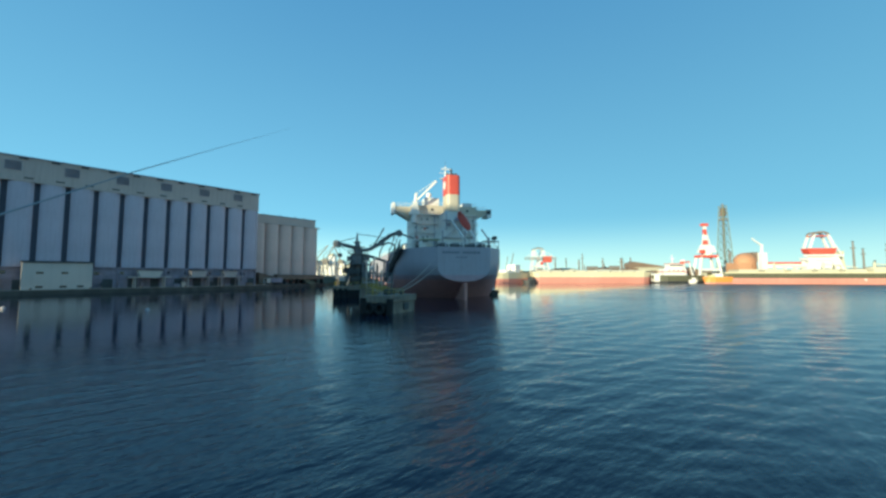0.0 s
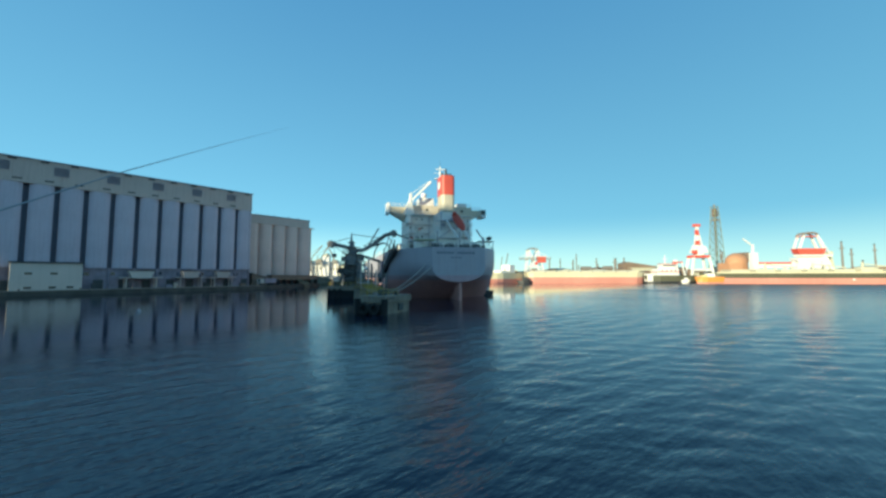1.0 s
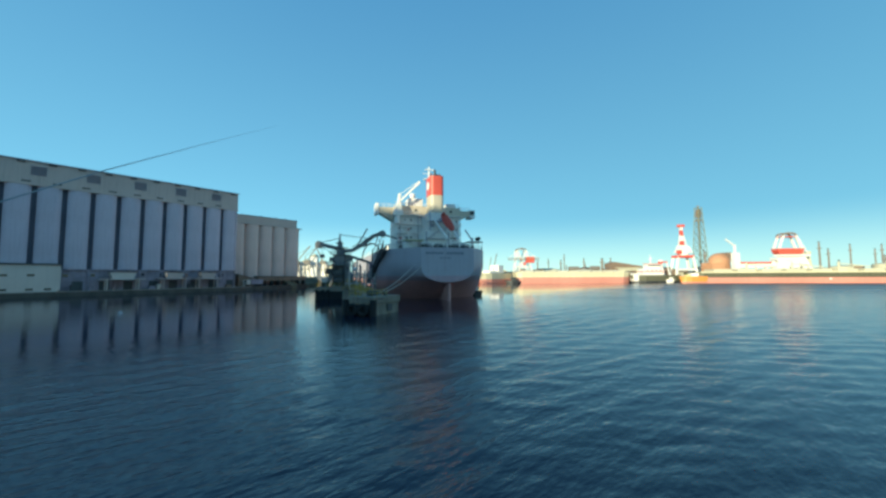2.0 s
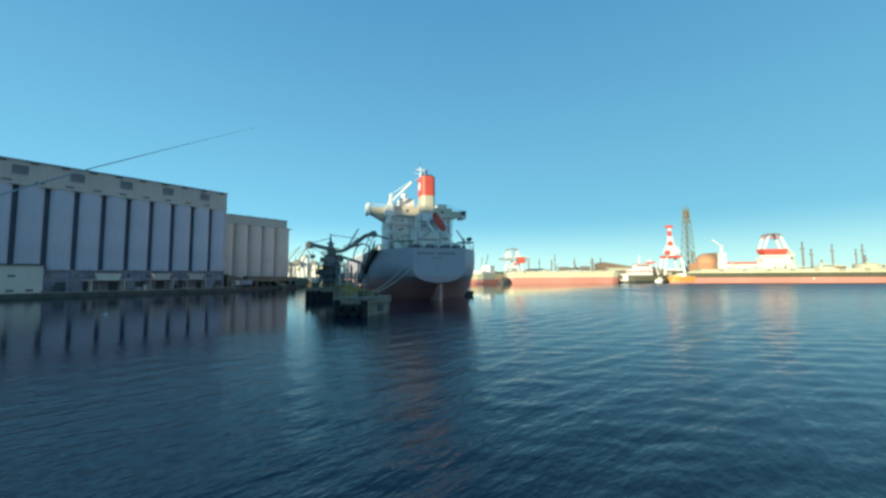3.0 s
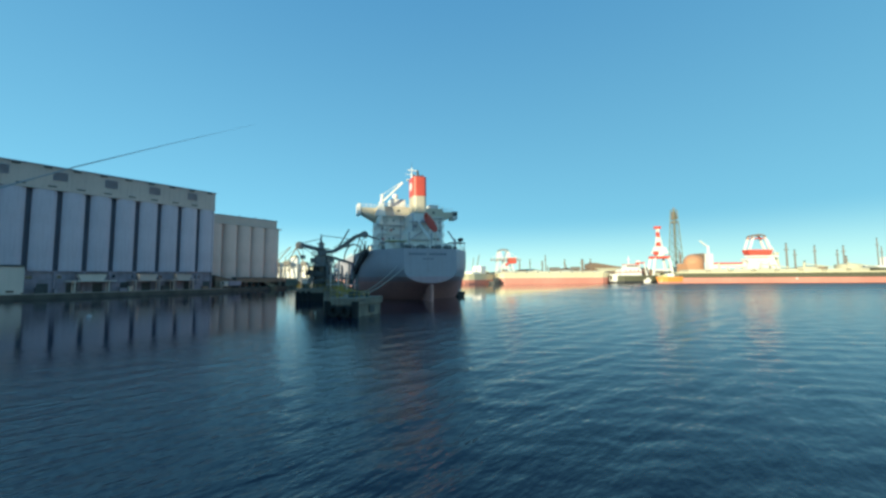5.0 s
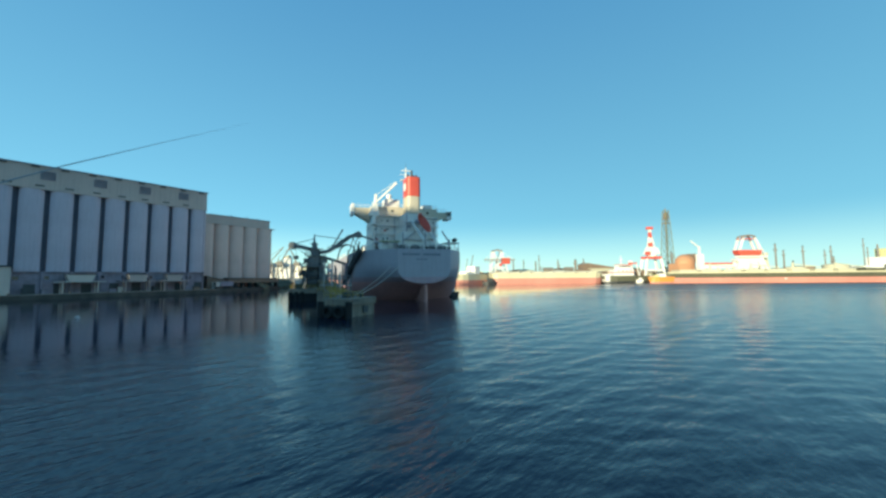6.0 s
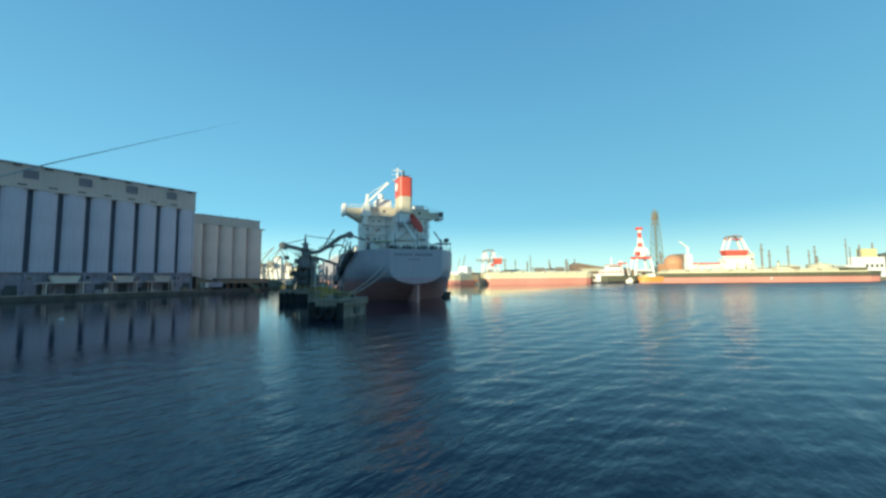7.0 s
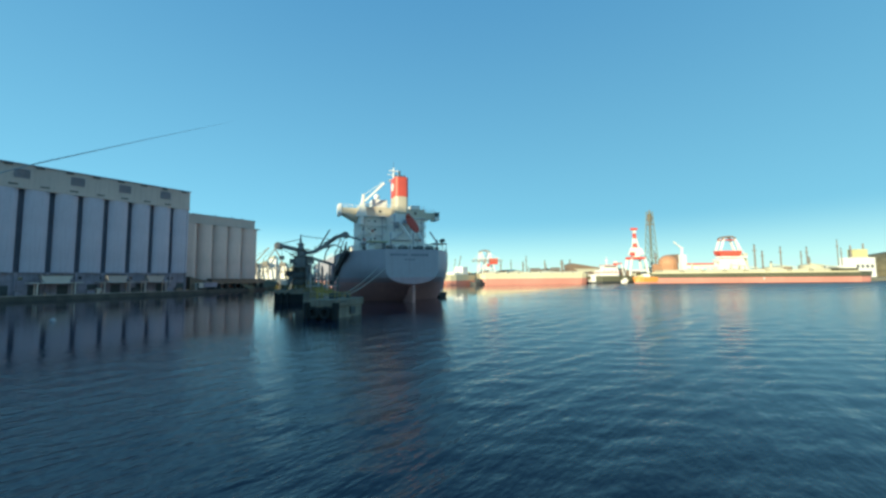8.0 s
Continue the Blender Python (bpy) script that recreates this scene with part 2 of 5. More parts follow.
def part(name, bm, material, parent=None, label="", smooth=False, bevel=0.0):
    bmesh.ops.recalc_face_normals(bm, faces=bm.faces)
    if bevel:
        bmesh.ops.bevel(bm, geom=list(bm.edges), offset=bevel, segments=1, affect="EDGES")
    me = bpy.data.meshes.new(name)
    bm.to_mesh(me)
    bm.free()
    me.materials.append(material)
    if smooth:
        for f in me.polygons:
            f.use_smooth = True
        me.set_sharp_from_angle(angle=radians(38))
    ob = new(name, me)
    ob.parent = parent
    if label:
        tagged(ob, label)
    return ob


def B():
    return bmesh.new()


def again(ob, m, parent=None):
    """Another part on the same mesh."""
    o = new(ob.name.split(".")[0], ob.data)
    o.parent = parent or ob.parent
    o.matrix_basis = m
    return o


def thing(name, m, label, category, group="", kind=""):
    ob = new(name)
    ob.empty_display_size = 0.5
    ob.matrix_basis = m
    return tagged(ob, label, category, group, kind)


def rail(parent, pts, h=1.1, r=0.05, gap=2.5, material=None, name="railing"):
    """Posts and two rails along a line of points."""
    bm = B()
    for p, q in zip(pts, pts[1:]):
        p, q = Vector(p), Vector(q)
        k = max(1, int((q - p).length / gap))
        for i in range(k + 1):
            c = p.lerp(q, i / k)
            tube(bm, c, c + Vector((0, 0, h)), r, n=5)
        for z in (h, h * 0.55):
            tube(bm, p + Vector((0, 0, z)), q + Vector((0, 0, z)), r, n=5)
    return part(name, bm, material, parent)

# ---- water: one sheet to the horizon, with low waves ----
def build_water():
    radii = np.concatenate([[0.5, 2.5, 4.5], np.geomspace(6, 400, 600), np.geomspace(420, 4800, 40)])
    ahead = radians(63)
    ang = np.concatenate([np.linspace(-ahead, ahead, 980), np.linspace(ahead, 2 * np.pi - ahead, 92)[1:-1]])
    rr, aa = np.meshgrid(radii, ang, indexing="ij")
    x, y = rr * np.sin(aa), rr * np.cos(aa)
    z = np.zeros_like(x)
    rng = np.random.default_rng(4)
    count = 44
    for k in range(count):
        length = 0.7 * 1.095 ** (k % 22) * rng.uniform(0.92, 1.08)
        way = radians((-42, -36, 14)[k % 3]) + rng.normal(0, 0.26)
        slope = 0.05 * math.sqrt(2 / count) * (1.25 if 1.4 < length < 4 else 0.75)
        ph = rng.uniform(0, 6.28)
        fade = np.clip(length / (rr * 0.027) - 1, 0, 1)
        z += fade * slope * length / 6.283 * np.sin((x * np.sin(way) + y * np.cos(way)) * 6.283 / length + ph)
    swell = 0.5 + 0.5 * np.sin(x * 0.11 + 1.3 * np.sin(y * 0.07)) * np.sin(y * 0.13 + 1.1 * np.sin(x * 0.05 + 2))
    open_water = np.clip((x * OUTWARD.x + y * OUTWARD.y + 14 * swell - LEE_EDGE) / 30, 0, 1)
    z *= (0.18 + 0.82 * open_water) * (0.7 + 0.5 * swell) * (0.5 + 0.5 * np.clip((x + 14) / 16, 0, 1))
    co = np.stack([x, y, z], -1).reshape(-1, 3)
    nr, na = rr.shape
    i = np.arange(nr - 1)[:, None] * na
    j = np.arange(na)[None, :]
    j2 = (j + 1) % na
    quads = np.stack([i + j, i + na + j, i + na + j2, i + j2], -1).reshape(-1, 4)
    me = bpy.data.meshes.new("water")
    me.from_pydata(co.tolist(), [], quads.tolist() + [list(range(na))])
    me.materials.append(WATER)
    me.polygons.foreach_set("use_smooth", [True] * len(me.polygons))
    if me.polygons[1000].normal.z < 0:
        me.flip_normals()
    return tagged(new("water", me), "dark blue rippled harbour water", "water", kind="structure")


build_water()


def slab(name, outline, z0, z1, material, label, category="ground"):
    bm = B()
    lo = [bm.verts.new((x, y, z0)) for x, y in outline]
    hi = [bm.verts.new((x, y, z1)) for x, y in outline]
    k = len(lo)
    for i in range(k):
        bm.faces.new((lo[i], lo[(i + 1) % k], hi[(i + 1) % k], hi[i]))
    bm.faces.new(hi)
    bm.faces.new(lo[::-1])
    return tagged(part(name, bm, material), label, category, kind="structure")


QUAY = pose(-141.17, 118.25, 0, 0, 0, 49.95)      # x along the silo front, y inland


def q(x, y):
    v = QUAY @ Vector((x, y, 0))
    return v.x, v.y


slab("quay", [q(-70, -9), q(84, -9), q(84, 60), q(-70, 60)], -6, 1.5, QUAY_FACE, "worn dark concrete quay below the grain silos", "quay")
slab("quay_inner", [q(84.01, -2), q(122, 6), q(122, 90), q(84.01, 90)], -6, 1.7, QUAY_FACE, "dark concrete quay below the cream silos", "quay")
slab("ground_far", [(-72, 300), (-40, 312), (60, 318), (190, 304), (250, 290), (400, 262), (560, 252), (4000, 700), (4000, 4700), (-4000, 4700), (-1500, 500), (-200, 330)], -6, 2.6, LAND, "flat industrial land across the basin")
slab("quay_behind", [(-179.4, 58.8), (-100, -100), (170, -100), (170, -180), (-420, -180)], -6, 1.5, CONCRETE, "concrete quay at the end of the basin", "quay")


def embankment():
    bm = B()
    rng = random.Random(3)
    rows = []
    k = 48
    for i in range(k + 1):
        y = 205 + 125 * i / k
        x = -71 + 2.0 * math.sin(i * 0.4)
        row = []
        for dx, z in ((0, -3), (-1.0, 1.4), (-3, 2.6), (-6, 5.0), (-12, 5.8), (-30, 5.2), (-60, 4.5), (-61, -3)):
            row.append(bm.verts.new((x + dx + rng.uniform(-0.5, 0.5), y, z + (rng.uniform(-0.35, 0.35) if 2 < z else 0))))
        rows.append(row)
    for a_, b_ in zip(rows, rows[1:]):
        for i in range(7):
            bm.faces.new((a_[i], a_[i + 1], b_[i + 1], b_[i]))
    return tagged(part("embankment", bm, SCRUB), "low bank with dry scrub behind the quay", "embankment", kind="structure")


embankment()

# unseen block added behind the viewpoint, sized to cast shade over the berth
blk = thing("storage_block", pose(-173, -58, 1.5, 0, 0, -42), "unseen plain block added to shade the berth", "building")
part("wall", box(B(), -8, 118, -26, 0, 0, 66.5), CREAM, blk)
part("roof", box(B(), -8.4, 118.4, -26.4, 0.4, 66.5, 67.2), DARK, blk)

# ---- grain silos on the left quay ----
BAY = 7.35


def bin_mesh(w, depth, z0, z1, n=14):
    """A bin front: a broad rounded bulge with a sharp return at each side."""
    bm = B()
    out = []
    for i in range(n + 1):
        u = -1 + 2 * i / n
        out.append((u * w / 2, -depth * (1 - abs(u) ** 3.2)))
    ring = []
    for z in (z0, z1):
        ring.append([bm.verts.new((x, y, z)) for x, y in out] + [bm.verts.new((w / 2, 1.5, z)), bm.verts.new((-w / 2, 1.5, z))])
    k = len(ring[0])
    for i in range(k):
        bm.faces.new((ring[0][i], ring[0][(i + 1) % k], ring[1][(i + 1) % k], ring[1][i]))
    bm.faces.new(ring[1])
    bm.faces.new(ring[0][::-1])
    return bm


def vent(parent, x, y, z, w, h):
    """A louvred opening: frame and slats."""
    bm = B()
    for x0, x1, z0, z1 in ((-w / 2, w / 2, h / 2 - 0.18, h / 2), (-w / 2, w / 2, -h / 2, -h / 2 + 0.18), (-w / 2, -w / 2 + 0.18, -h / 2 + 0.18, h / 2 - 0.18), (w / 2 - 0.18, w / 2, -h / 2 + 0.18, h / 2 - 0.18)):
        box(bm, x0, x1, -0.22, 0.02, z0, z1)
    fr = part("vent", bm, VENT, parent)
    fr.matrix_basis = Matrix.Translation((x, y, z))
    first = None
    k = int(h / 0.42)
    for i in range(k):
        m = Matrix.Translation((0, -0.08, -h / 2 + 0.3 + (h - 0.6) * i / (k - 1))) @ pose(0, 0, 0, 35)
        if first is None:
            first = part("slat", box(B(), -w / 2 + 0.18, w / 2 - 0.18, -0.14, 0.14, -0.03, 0.03), VENT, fr)
            first.matrix_basis = m
        else:
            again(first, m, fr)
    back = part("backing", box(B(), -w / 2 + 0.1, w / 2 - 0.1, 0.0, 0.05, -h / 2 + 0.1, h / 2 - 0.1), VENT, fr)


def canopy(x, w, label, material, hopper=True):
    """Truck loading bay: a flat roof on posts with a hopper box on top."""
    c = thing("loading_canopy", QUAY @ pose(x, -3.3, 1.5), label, "canopy", "loading bays")
    part("roof", box(B(), -w / 2, w / 2, -1.9, 2.6, 3.9, 4.25), material, c, bevel=0.05)
    post = part("post", box(B(), -0.18, 0.18, -0.18, 0.18, 0, 3.9), material, c)
    post.matrix_basis = Matrix.Translation((-w * 0.34, -1.4, 0))
    for px, py in ((w * 0.34, -1.4), (-w * 0.34, 2.0), (w * 0.34, 2.0)):
        again(post, Matrix.Translation((px, py, 0)))
    if hopper:
        part("hopper", prism(B(), [(-w * 0.22, 4.25), (w * 0.22, 4.25), (w * 0.29, 6.6), (-w * 0.29, 6.6)], -1.4, 2.0), material, c)
        part("lid", box(B(), -w * 0.3, w * 0.3, -1.6, 2.2, 6.6, 6.75), DARK, c)
    return c


def silo_one():
    s = thing("grain_silo_block", QUAY @ pose(0, 0, 1.5), "long grey concrete grain silo with cream upper gallery", "silo")
    z = -1.5
    # core in the darkened colour, so the bin gaps read as shaded
    part("core_wall", box(B(), -66, 80.8, 1.2, 34, 0, 37.3 + z), SEAM, s, "recessed wall between the bins, coloured dark for shade")
    b = part("bin", bin_mesh(5.9, 0.9, 9.2 + z, 37.2 + z), BIN, s, smooth=True)
    first = -8
    b.matrix_basis = Matrix.Translation((1.0 + BAY * first + BAY / 2, 0.3, 0))
    for k in range(first + 1, 11):
        again(b, Matrix.Translation((1.0 + BAY * k + (BAY / 2 if k < 10 else BAY / 2 - 0.2), 0.3, 0)))
    part("gallery_wall", box(B(), -66, 80.8, -0.5, 20, 37.3 + z, 45 + z), CREAM, s, "cream rendered upper gallery with stains")
    part("roof", box(B(), -66.4, 81.1, -0.9, 20.4, 45 + z, 45.35 + z), GREY_WALL, s)
    part("sill_band", box(B(), -66, 80.9, -0.72, 0.4, 37.0 + z, 37.45 + z), CREAM, s)
    part("lower_wall", box(B(), -66, 80.8, 0.25, 34, 0.01, 9.15 + z), GREY_WALL, s, "stained grey wall of the loading floor")
    part("ledge", box(B(), -66, 80.8, -0.5, 0.3, 8.9 + z, 9.2 + z), GREY_WALL, s)
    for k in range(-4, 6):
        vent(s, 2.6 + 13.75 * k, -0.52, 42.0 + z, 3.7, 3.0)
    slot = part("slot", box(B(), -1.1, 1.1, -0.62, -0.45, -0.22, 0.22), DARK, s)
    slot.matrix_basis = Matrix.Translation((6.2, 0, 38.3 + z))
    for k in range(-8, 10):
        if k:
            again(slot, Matrix.Translation((6.2 + BAY * k, 0, 38.3 + z)))
    stain = part("roof_outlet", box(B(), -1.0, 1.0, -0.98, -0.45, -0.25, 0.25), DARK, s)
    stain.matrix_basis = Matrix.Translation((19.5, 0, 44.6 + z))
    for k in range(-7, 9):
        if k:
            again(stain, Matrix.Translation((19.5 + BAY * k, 0, 44.6 + z)))
    rng = random.Random(7)
    door = part("door", box(B(), -1.4, 1.4, 0.12, 0.35, 0, 3.4), DARK, s)
    door.matrix_basis = Matrix.Translation((27.5, 0, 0))
    for k in range(-5, 8):
        if k:
            again(door, Matrix.Translation((27.5 + BAY * k + rng.uniform(-0.6, 0.6), 0, 0)))
    win = part("window", box(B(), -1.0, 1.0, 0.14, 0.35, -0.5, 0.5), GLASS, s)
    win.matrix_basis = Matrix.Translation((31, 0, 5.6))
    for k in range(-6, 7):
        if k:
            again(win, Matrix.Translation((31 + BAY * k + rng.uniform(-0.5, 0.5), 0, 5.6 + rng.uniform(-0.3, 0.3))))
    pier = part("pier", box(B(), -0.45, 0.45, -0.35, 0.3, 0, 7.4), GREY_WALL, s)
    pier.matrix_basis = Matrix.Translation((1.0, 0, 0))
    for k in range(-8, 11):
        if k:
            again(pier, Matrix.Translation((1.0 + BAY * k, 0, 0)))
    part("downpipe", tube(B(), (80.0, -0.25, 0), (80.0, -0.25, 37), 0.12), DARK, s)
    part("side_lamp", box(B(), 80.8, 82.2, -0.2, 0.3, 35.6 + z, 35.9 + z), SHIP_WHITE, s)


silo_one()
canopy(39.2, 13.5, "white loading canopy with a hopper on the quay", WHITE_WALL)
canopy(55.5, 11.0, "stained cream loading canopy with a hopper", CREAM)
canopy(67.8, 10.5, "stained cream loading canopy with a hopper", CREAM)
canopy(-3.5, 12.0, "grey flat loading canopy beside the white hut", GREY_WALL, hopper=False)

hut = thing("quay_hut", QUAY @ pose(14.2, -4.4, 1.5), "white two-storey quay hut with small dark windows", "building")
part("wall", box(B(), -8.2, 8.5, 0, 4.3, 0, 9.1), WHITE_WALL, hut)
part("roof", box(B(), -8.5, 8.8, -0.3, 4.35, 9.1, 9.5), DARK, hut, "dark flat roof edge")
w = part("window", box(B(), -0.85, 0.85, -0.06, 0.1, -0.35, 0.35), GLASS, hut)
w.matrix_basis = Matrix.Translation((-4.2, 0, 5.6))
for wx, wz in ((1.6, 5.6), (-4.2, 1.0), (1.4, 1.0), (5.6, 1.0)):
    again(w, Matrix.Translation((wx, 0, wz)))
part("gutter", tube(B(), (-8.5, -0.36, 9.05), (8.8, -0.36, 9.05), 0.1), DARK, hut)

# kerb and bollards along the quay edge
kerb = tagged(part("kerb", box(B(), -70, 84, -8.95, -8.45, 1.504, 1.8, QUAY), CONCRETE), "weathered concrete quay kerb", "kerb", kind="structure")
bol = thing("bollard", QUAY @ pose(8, -8.0, 1.5), "dark iron mooring bollard on the quay", "bollard", "quay bollards")
bb = tube(B(), (0, 0, 0), (0, 0, 0.5), 0.28, 0.24, 10)
tube(bb, (0, 0, 0.5), (0, 0, 0.72), 0.42, 0.36, 10)
part("post", bb, DARK, bol)
for k in range(1, 6):
    copy_thing(bol, QUAY @ pose(8 + 14 * k, -8.0, 1.5))


def silo_two():
    s = thing("cream_silo_block", QUAY @ pose(84, 14, 1.7), "cream concrete grain silo with rounded bins", "silo")
    part("core_wall", box(B(), 0, 38.2, 1.5, 22, 0, 32.5), CREAM_BIN, s)
    b = part("bin", bin_mesh(6.9, 1.4, 4.2, 32.0), CREAM_BIN, s, smooth=True)
    b.matrix_basis = Matrix.Translation((3.6, 0.2, 0))
    for k in range(1, 5):
        again(b, Matrix.Translation((3.6 + 7.35 * k, 0.2, 0)))
    e = again(b, Matrix.Translation((38.0, 6.5, 0)) @ pose(0, 0, 0, 0, 0, 90))
    again(b, Matrix.Translation((38.0, 13.8, 0)) @ pose(0, 0, 0, 0, 0, 90))
    part("gallery_wall", box(B(), 0, 36.0, 0.0, 16, 31.8, 36.2), CREAM, s)
    part("roof", box(B(), -0.2, 36.3, -0.3, 16.3, 36.2, 36.5), GREY_WALL, s)
    part("ledge", box(B(), -0.2, 38.5, -1.3, 1.5, 31.6, 31.95), CREAM, s)
    for x in (16, 24.5, 30):
        part("roof_vent", tube(B(), (x, 2, 36.5), (x, 2, 37.3), 0.35, 0.3), VENT, s)


silo_two()
shed = thing("quay_shed", QUAY @ pose(84.5, 5, 1.7), "dark lean-to shed on the inner quay", "shed")
part("wall", prism(B(), [(0, 0), (9, 0), (9, 3.6), (5, 4.2), (0, 5.6)], 0, 7), BRICKISH, shed)
part("roof", prism(B(), [(-0.3, 5.62), (5, 4.22), (9.3, 3.55), (9.3, 3.8), (5, 4.45), (-0.3, 5.9)], -0.3, 7.3), DARK, shed)
part("door", box(B(), 2.2, 4.4, -0.08, 0.1, 0, 2.8), WHITE_WALL, shed)
shed2 = thing("conveyor_house", QUAY @ pose(94.5, 6, 1.7), "long dark conveyor house on posts", "shed")
part("wall", box(B(), 0, 27, 0, 4, 2.4, 4.4), BRICKISH, shed2)
part("roof", prism(B(), [(-0.2, 4.4), (27.2, 4.4), (27.2, 4.6), (-0.2, 4.9)], -0.3, 4.3), DARK, shed2)
pp = part("post", box(B(), -0.2, 0.2, 0.3, 3.7, 0, 2.4), DARK, shed2)
pp.matrix_basis = Matrix.Translation((0.6, 0, 0))
for k in range(1, 8):
    again(pp, Matrix.Translation((0.6 + 3.7 * k, 0, 0)))


# clutter on the quays
def parked_truck(m, body, label):
    t = thing("truck", m, label, "truck", "parked trucks")
    part("cab", box(B(), 0, 2.0, 0, 2.3, 0.7, 3.0), WHITE_WALL, t, bevel=0.12)
    part("windscreen", box(B(), -0.04, 0.05, 0.2, 2.1, 1.8, 2.7), GLASS, t)
    part("bed", box(B(), 2.2, 8.0, 0, 2.4, 1.0, 3.2), body, t, bevel=0.05)
    part("chassis", box(B(), 0.3, 7.8, 0.3, 2.0, 0.55, 0.95), DARK, t)
    for x in (1.0, 4.8, 6.6):
        for y in (0.2, 2.1):
            part("wheel", tube(B(), (x, y - 0.15, 0.5), (x, y + 0.15, 0.5), 0.5, n=14), RUBBER, t)


parked_truck(QUAY @ pose(86.5, 0.8, 1.7), GREY_WALL, "white truck parked on the inner quay")
for x, y, w_, h_, m_ in ((47.5, -2.6, 2.2, 1.4, GREY_WALL), (50.2, -2.4, 1.4, 2.0, WHITE_WALL), (61.0, -2.4, 2.4, 1.8, DARK), (72.6, -2.6, 1.8, 2.2, GREY_WALL), (76.0, -2.4, 2.4, 1.2, BRICKISH), (25.5, -2.4, 1.8, 2.0, DARK), (30.0, -2.6, 1.5, 1.5, GREY_WALL)):
    c = thing("quay_cabinet", QUAY @ pose(x, y, 1.5), "small equipment cabinet against the silo wall", "cabinet", "quay cabinets")
    part("body", box(B(), 0, w_, 0, 1.2, 0, h_), m_, c, bevel=0.05)
    part("lid", box(B(), -0.06, w_ + 0.06, -0.06, 1.26, h_, h_ + 0.08), DARK, c)
for x in (36.0, 58.5, 70.0):
    g = thing("grain_chute", QUAY @ pose(x, 0.2, 1.5), "slanting grey grain chute on the silo wall", "chute", "grain chutes")
    part("pipe", tube(B(), (0, 0.1, 7.3), (1.6, -1.6, 4.8), 0.35, 0.3, 10), GREY_WALL, g)
    part("spout", tube(B(), (1.6, -1.6, 4.8), (1.6, -1.6, 4.25), 0.34, 0.25, 10), DARK, g)
    part("bracket", beam(B(), (0.2, 0.1, 5.0), (1.4, -1.4, 4.9), 0.12, 0.12), DARK, g)

# ---- the bulk carrier at its berth ----
SHIP = pose(5.3, 98.3, 0, 0, 0, 14.0)           # x to starboard, y towards the bow, z from the waterline
DECK, BELT = 13.7, 6.4


def lerp_table(table, v):
    for (a0, b0), (a1, b1) in zip(table, table[1:]):
        if v <= a1:
            t = max(0.0, (v - a0) / (a1 - a0))
            return b0 + (b1 - b0) * t
    return table[-1][1]


def hull_half(y, z):
    """Half-breadth of the hull at a station and height."""
    wide = lerp_table(((-1, 7.1), (2, 9.6), (6, 12.4), (11, 14.8), (16, 15.9), (22, 16.13), (160, 16.13), (175, 13), (186, 6), (191, 0.4)), y)
    keel = lerp_table(((-1, 4.7), (2, 3.9), (5, 2.6), (8, 1.0), (12, -1.2), (18, -5), (24, -6), (191, -6)), y)
    full = lerp_table(((-1, 0.42), (3, 0.62), (8, 0.80), (14, 0.72), (22, 0.45), (30, 0.2), (160, 0.2), (191, 0.9)), y)
    u = (z - keel) / (DECK - keel)
    if u <= 0:
        return 0.0
    v = min(1.0, u / full)
    return wide * (1 - (1 - v) ** 2.3) ** (1 / 2.0)


def hull_strip(name, zs, parent, material, label, ends=True):
    """One band of plating, both sides and transom, between heights zs."""
    bm = B()
    stations = [-1, 0.5, 2, 4, 6, 8, 10, 12, 14, 16, 19, 22, 26, 32, 50, 80, 110, 140, 160, 168, 175, 181, 186, 191]
    grid = []
    for y in stations:
        line = []
        for side in (-1, 1):
            row = zs if side == -1 else zs[::-1]
            for z in row:
                line.append((side * hull_half(y, z), y, z))
        grid.append([bm.verts.new(c) for c in line])
    k = len(zs)
    for a_, b_ in zip(grid, grid[1:]):
        for i in list(range(k - 1)) + list(range(k, 2 * k - 1)):
            try:
                bm.faces.new((a_[i], a_[i + 1], b_[i + 1], b_[i]))
            except ValueError:
                pass
    for end in (grid[0], grid[-1]) if ends else (grid[-1],):
        for i in range(k - 1):
            bm.faces.new((end[i], end[i + 1], end[2 * k - 2 - i], end[2 * k - 1 - i]))
    bmesh.ops.remove_doubles(bm, verts=bm.verts, dist=0.002)
    bmesh.ops.dissolve_degenerate(bm, edges=bm.edges, dist=0.001)
    return part(name, bm, material, parent, label, smooth=True)


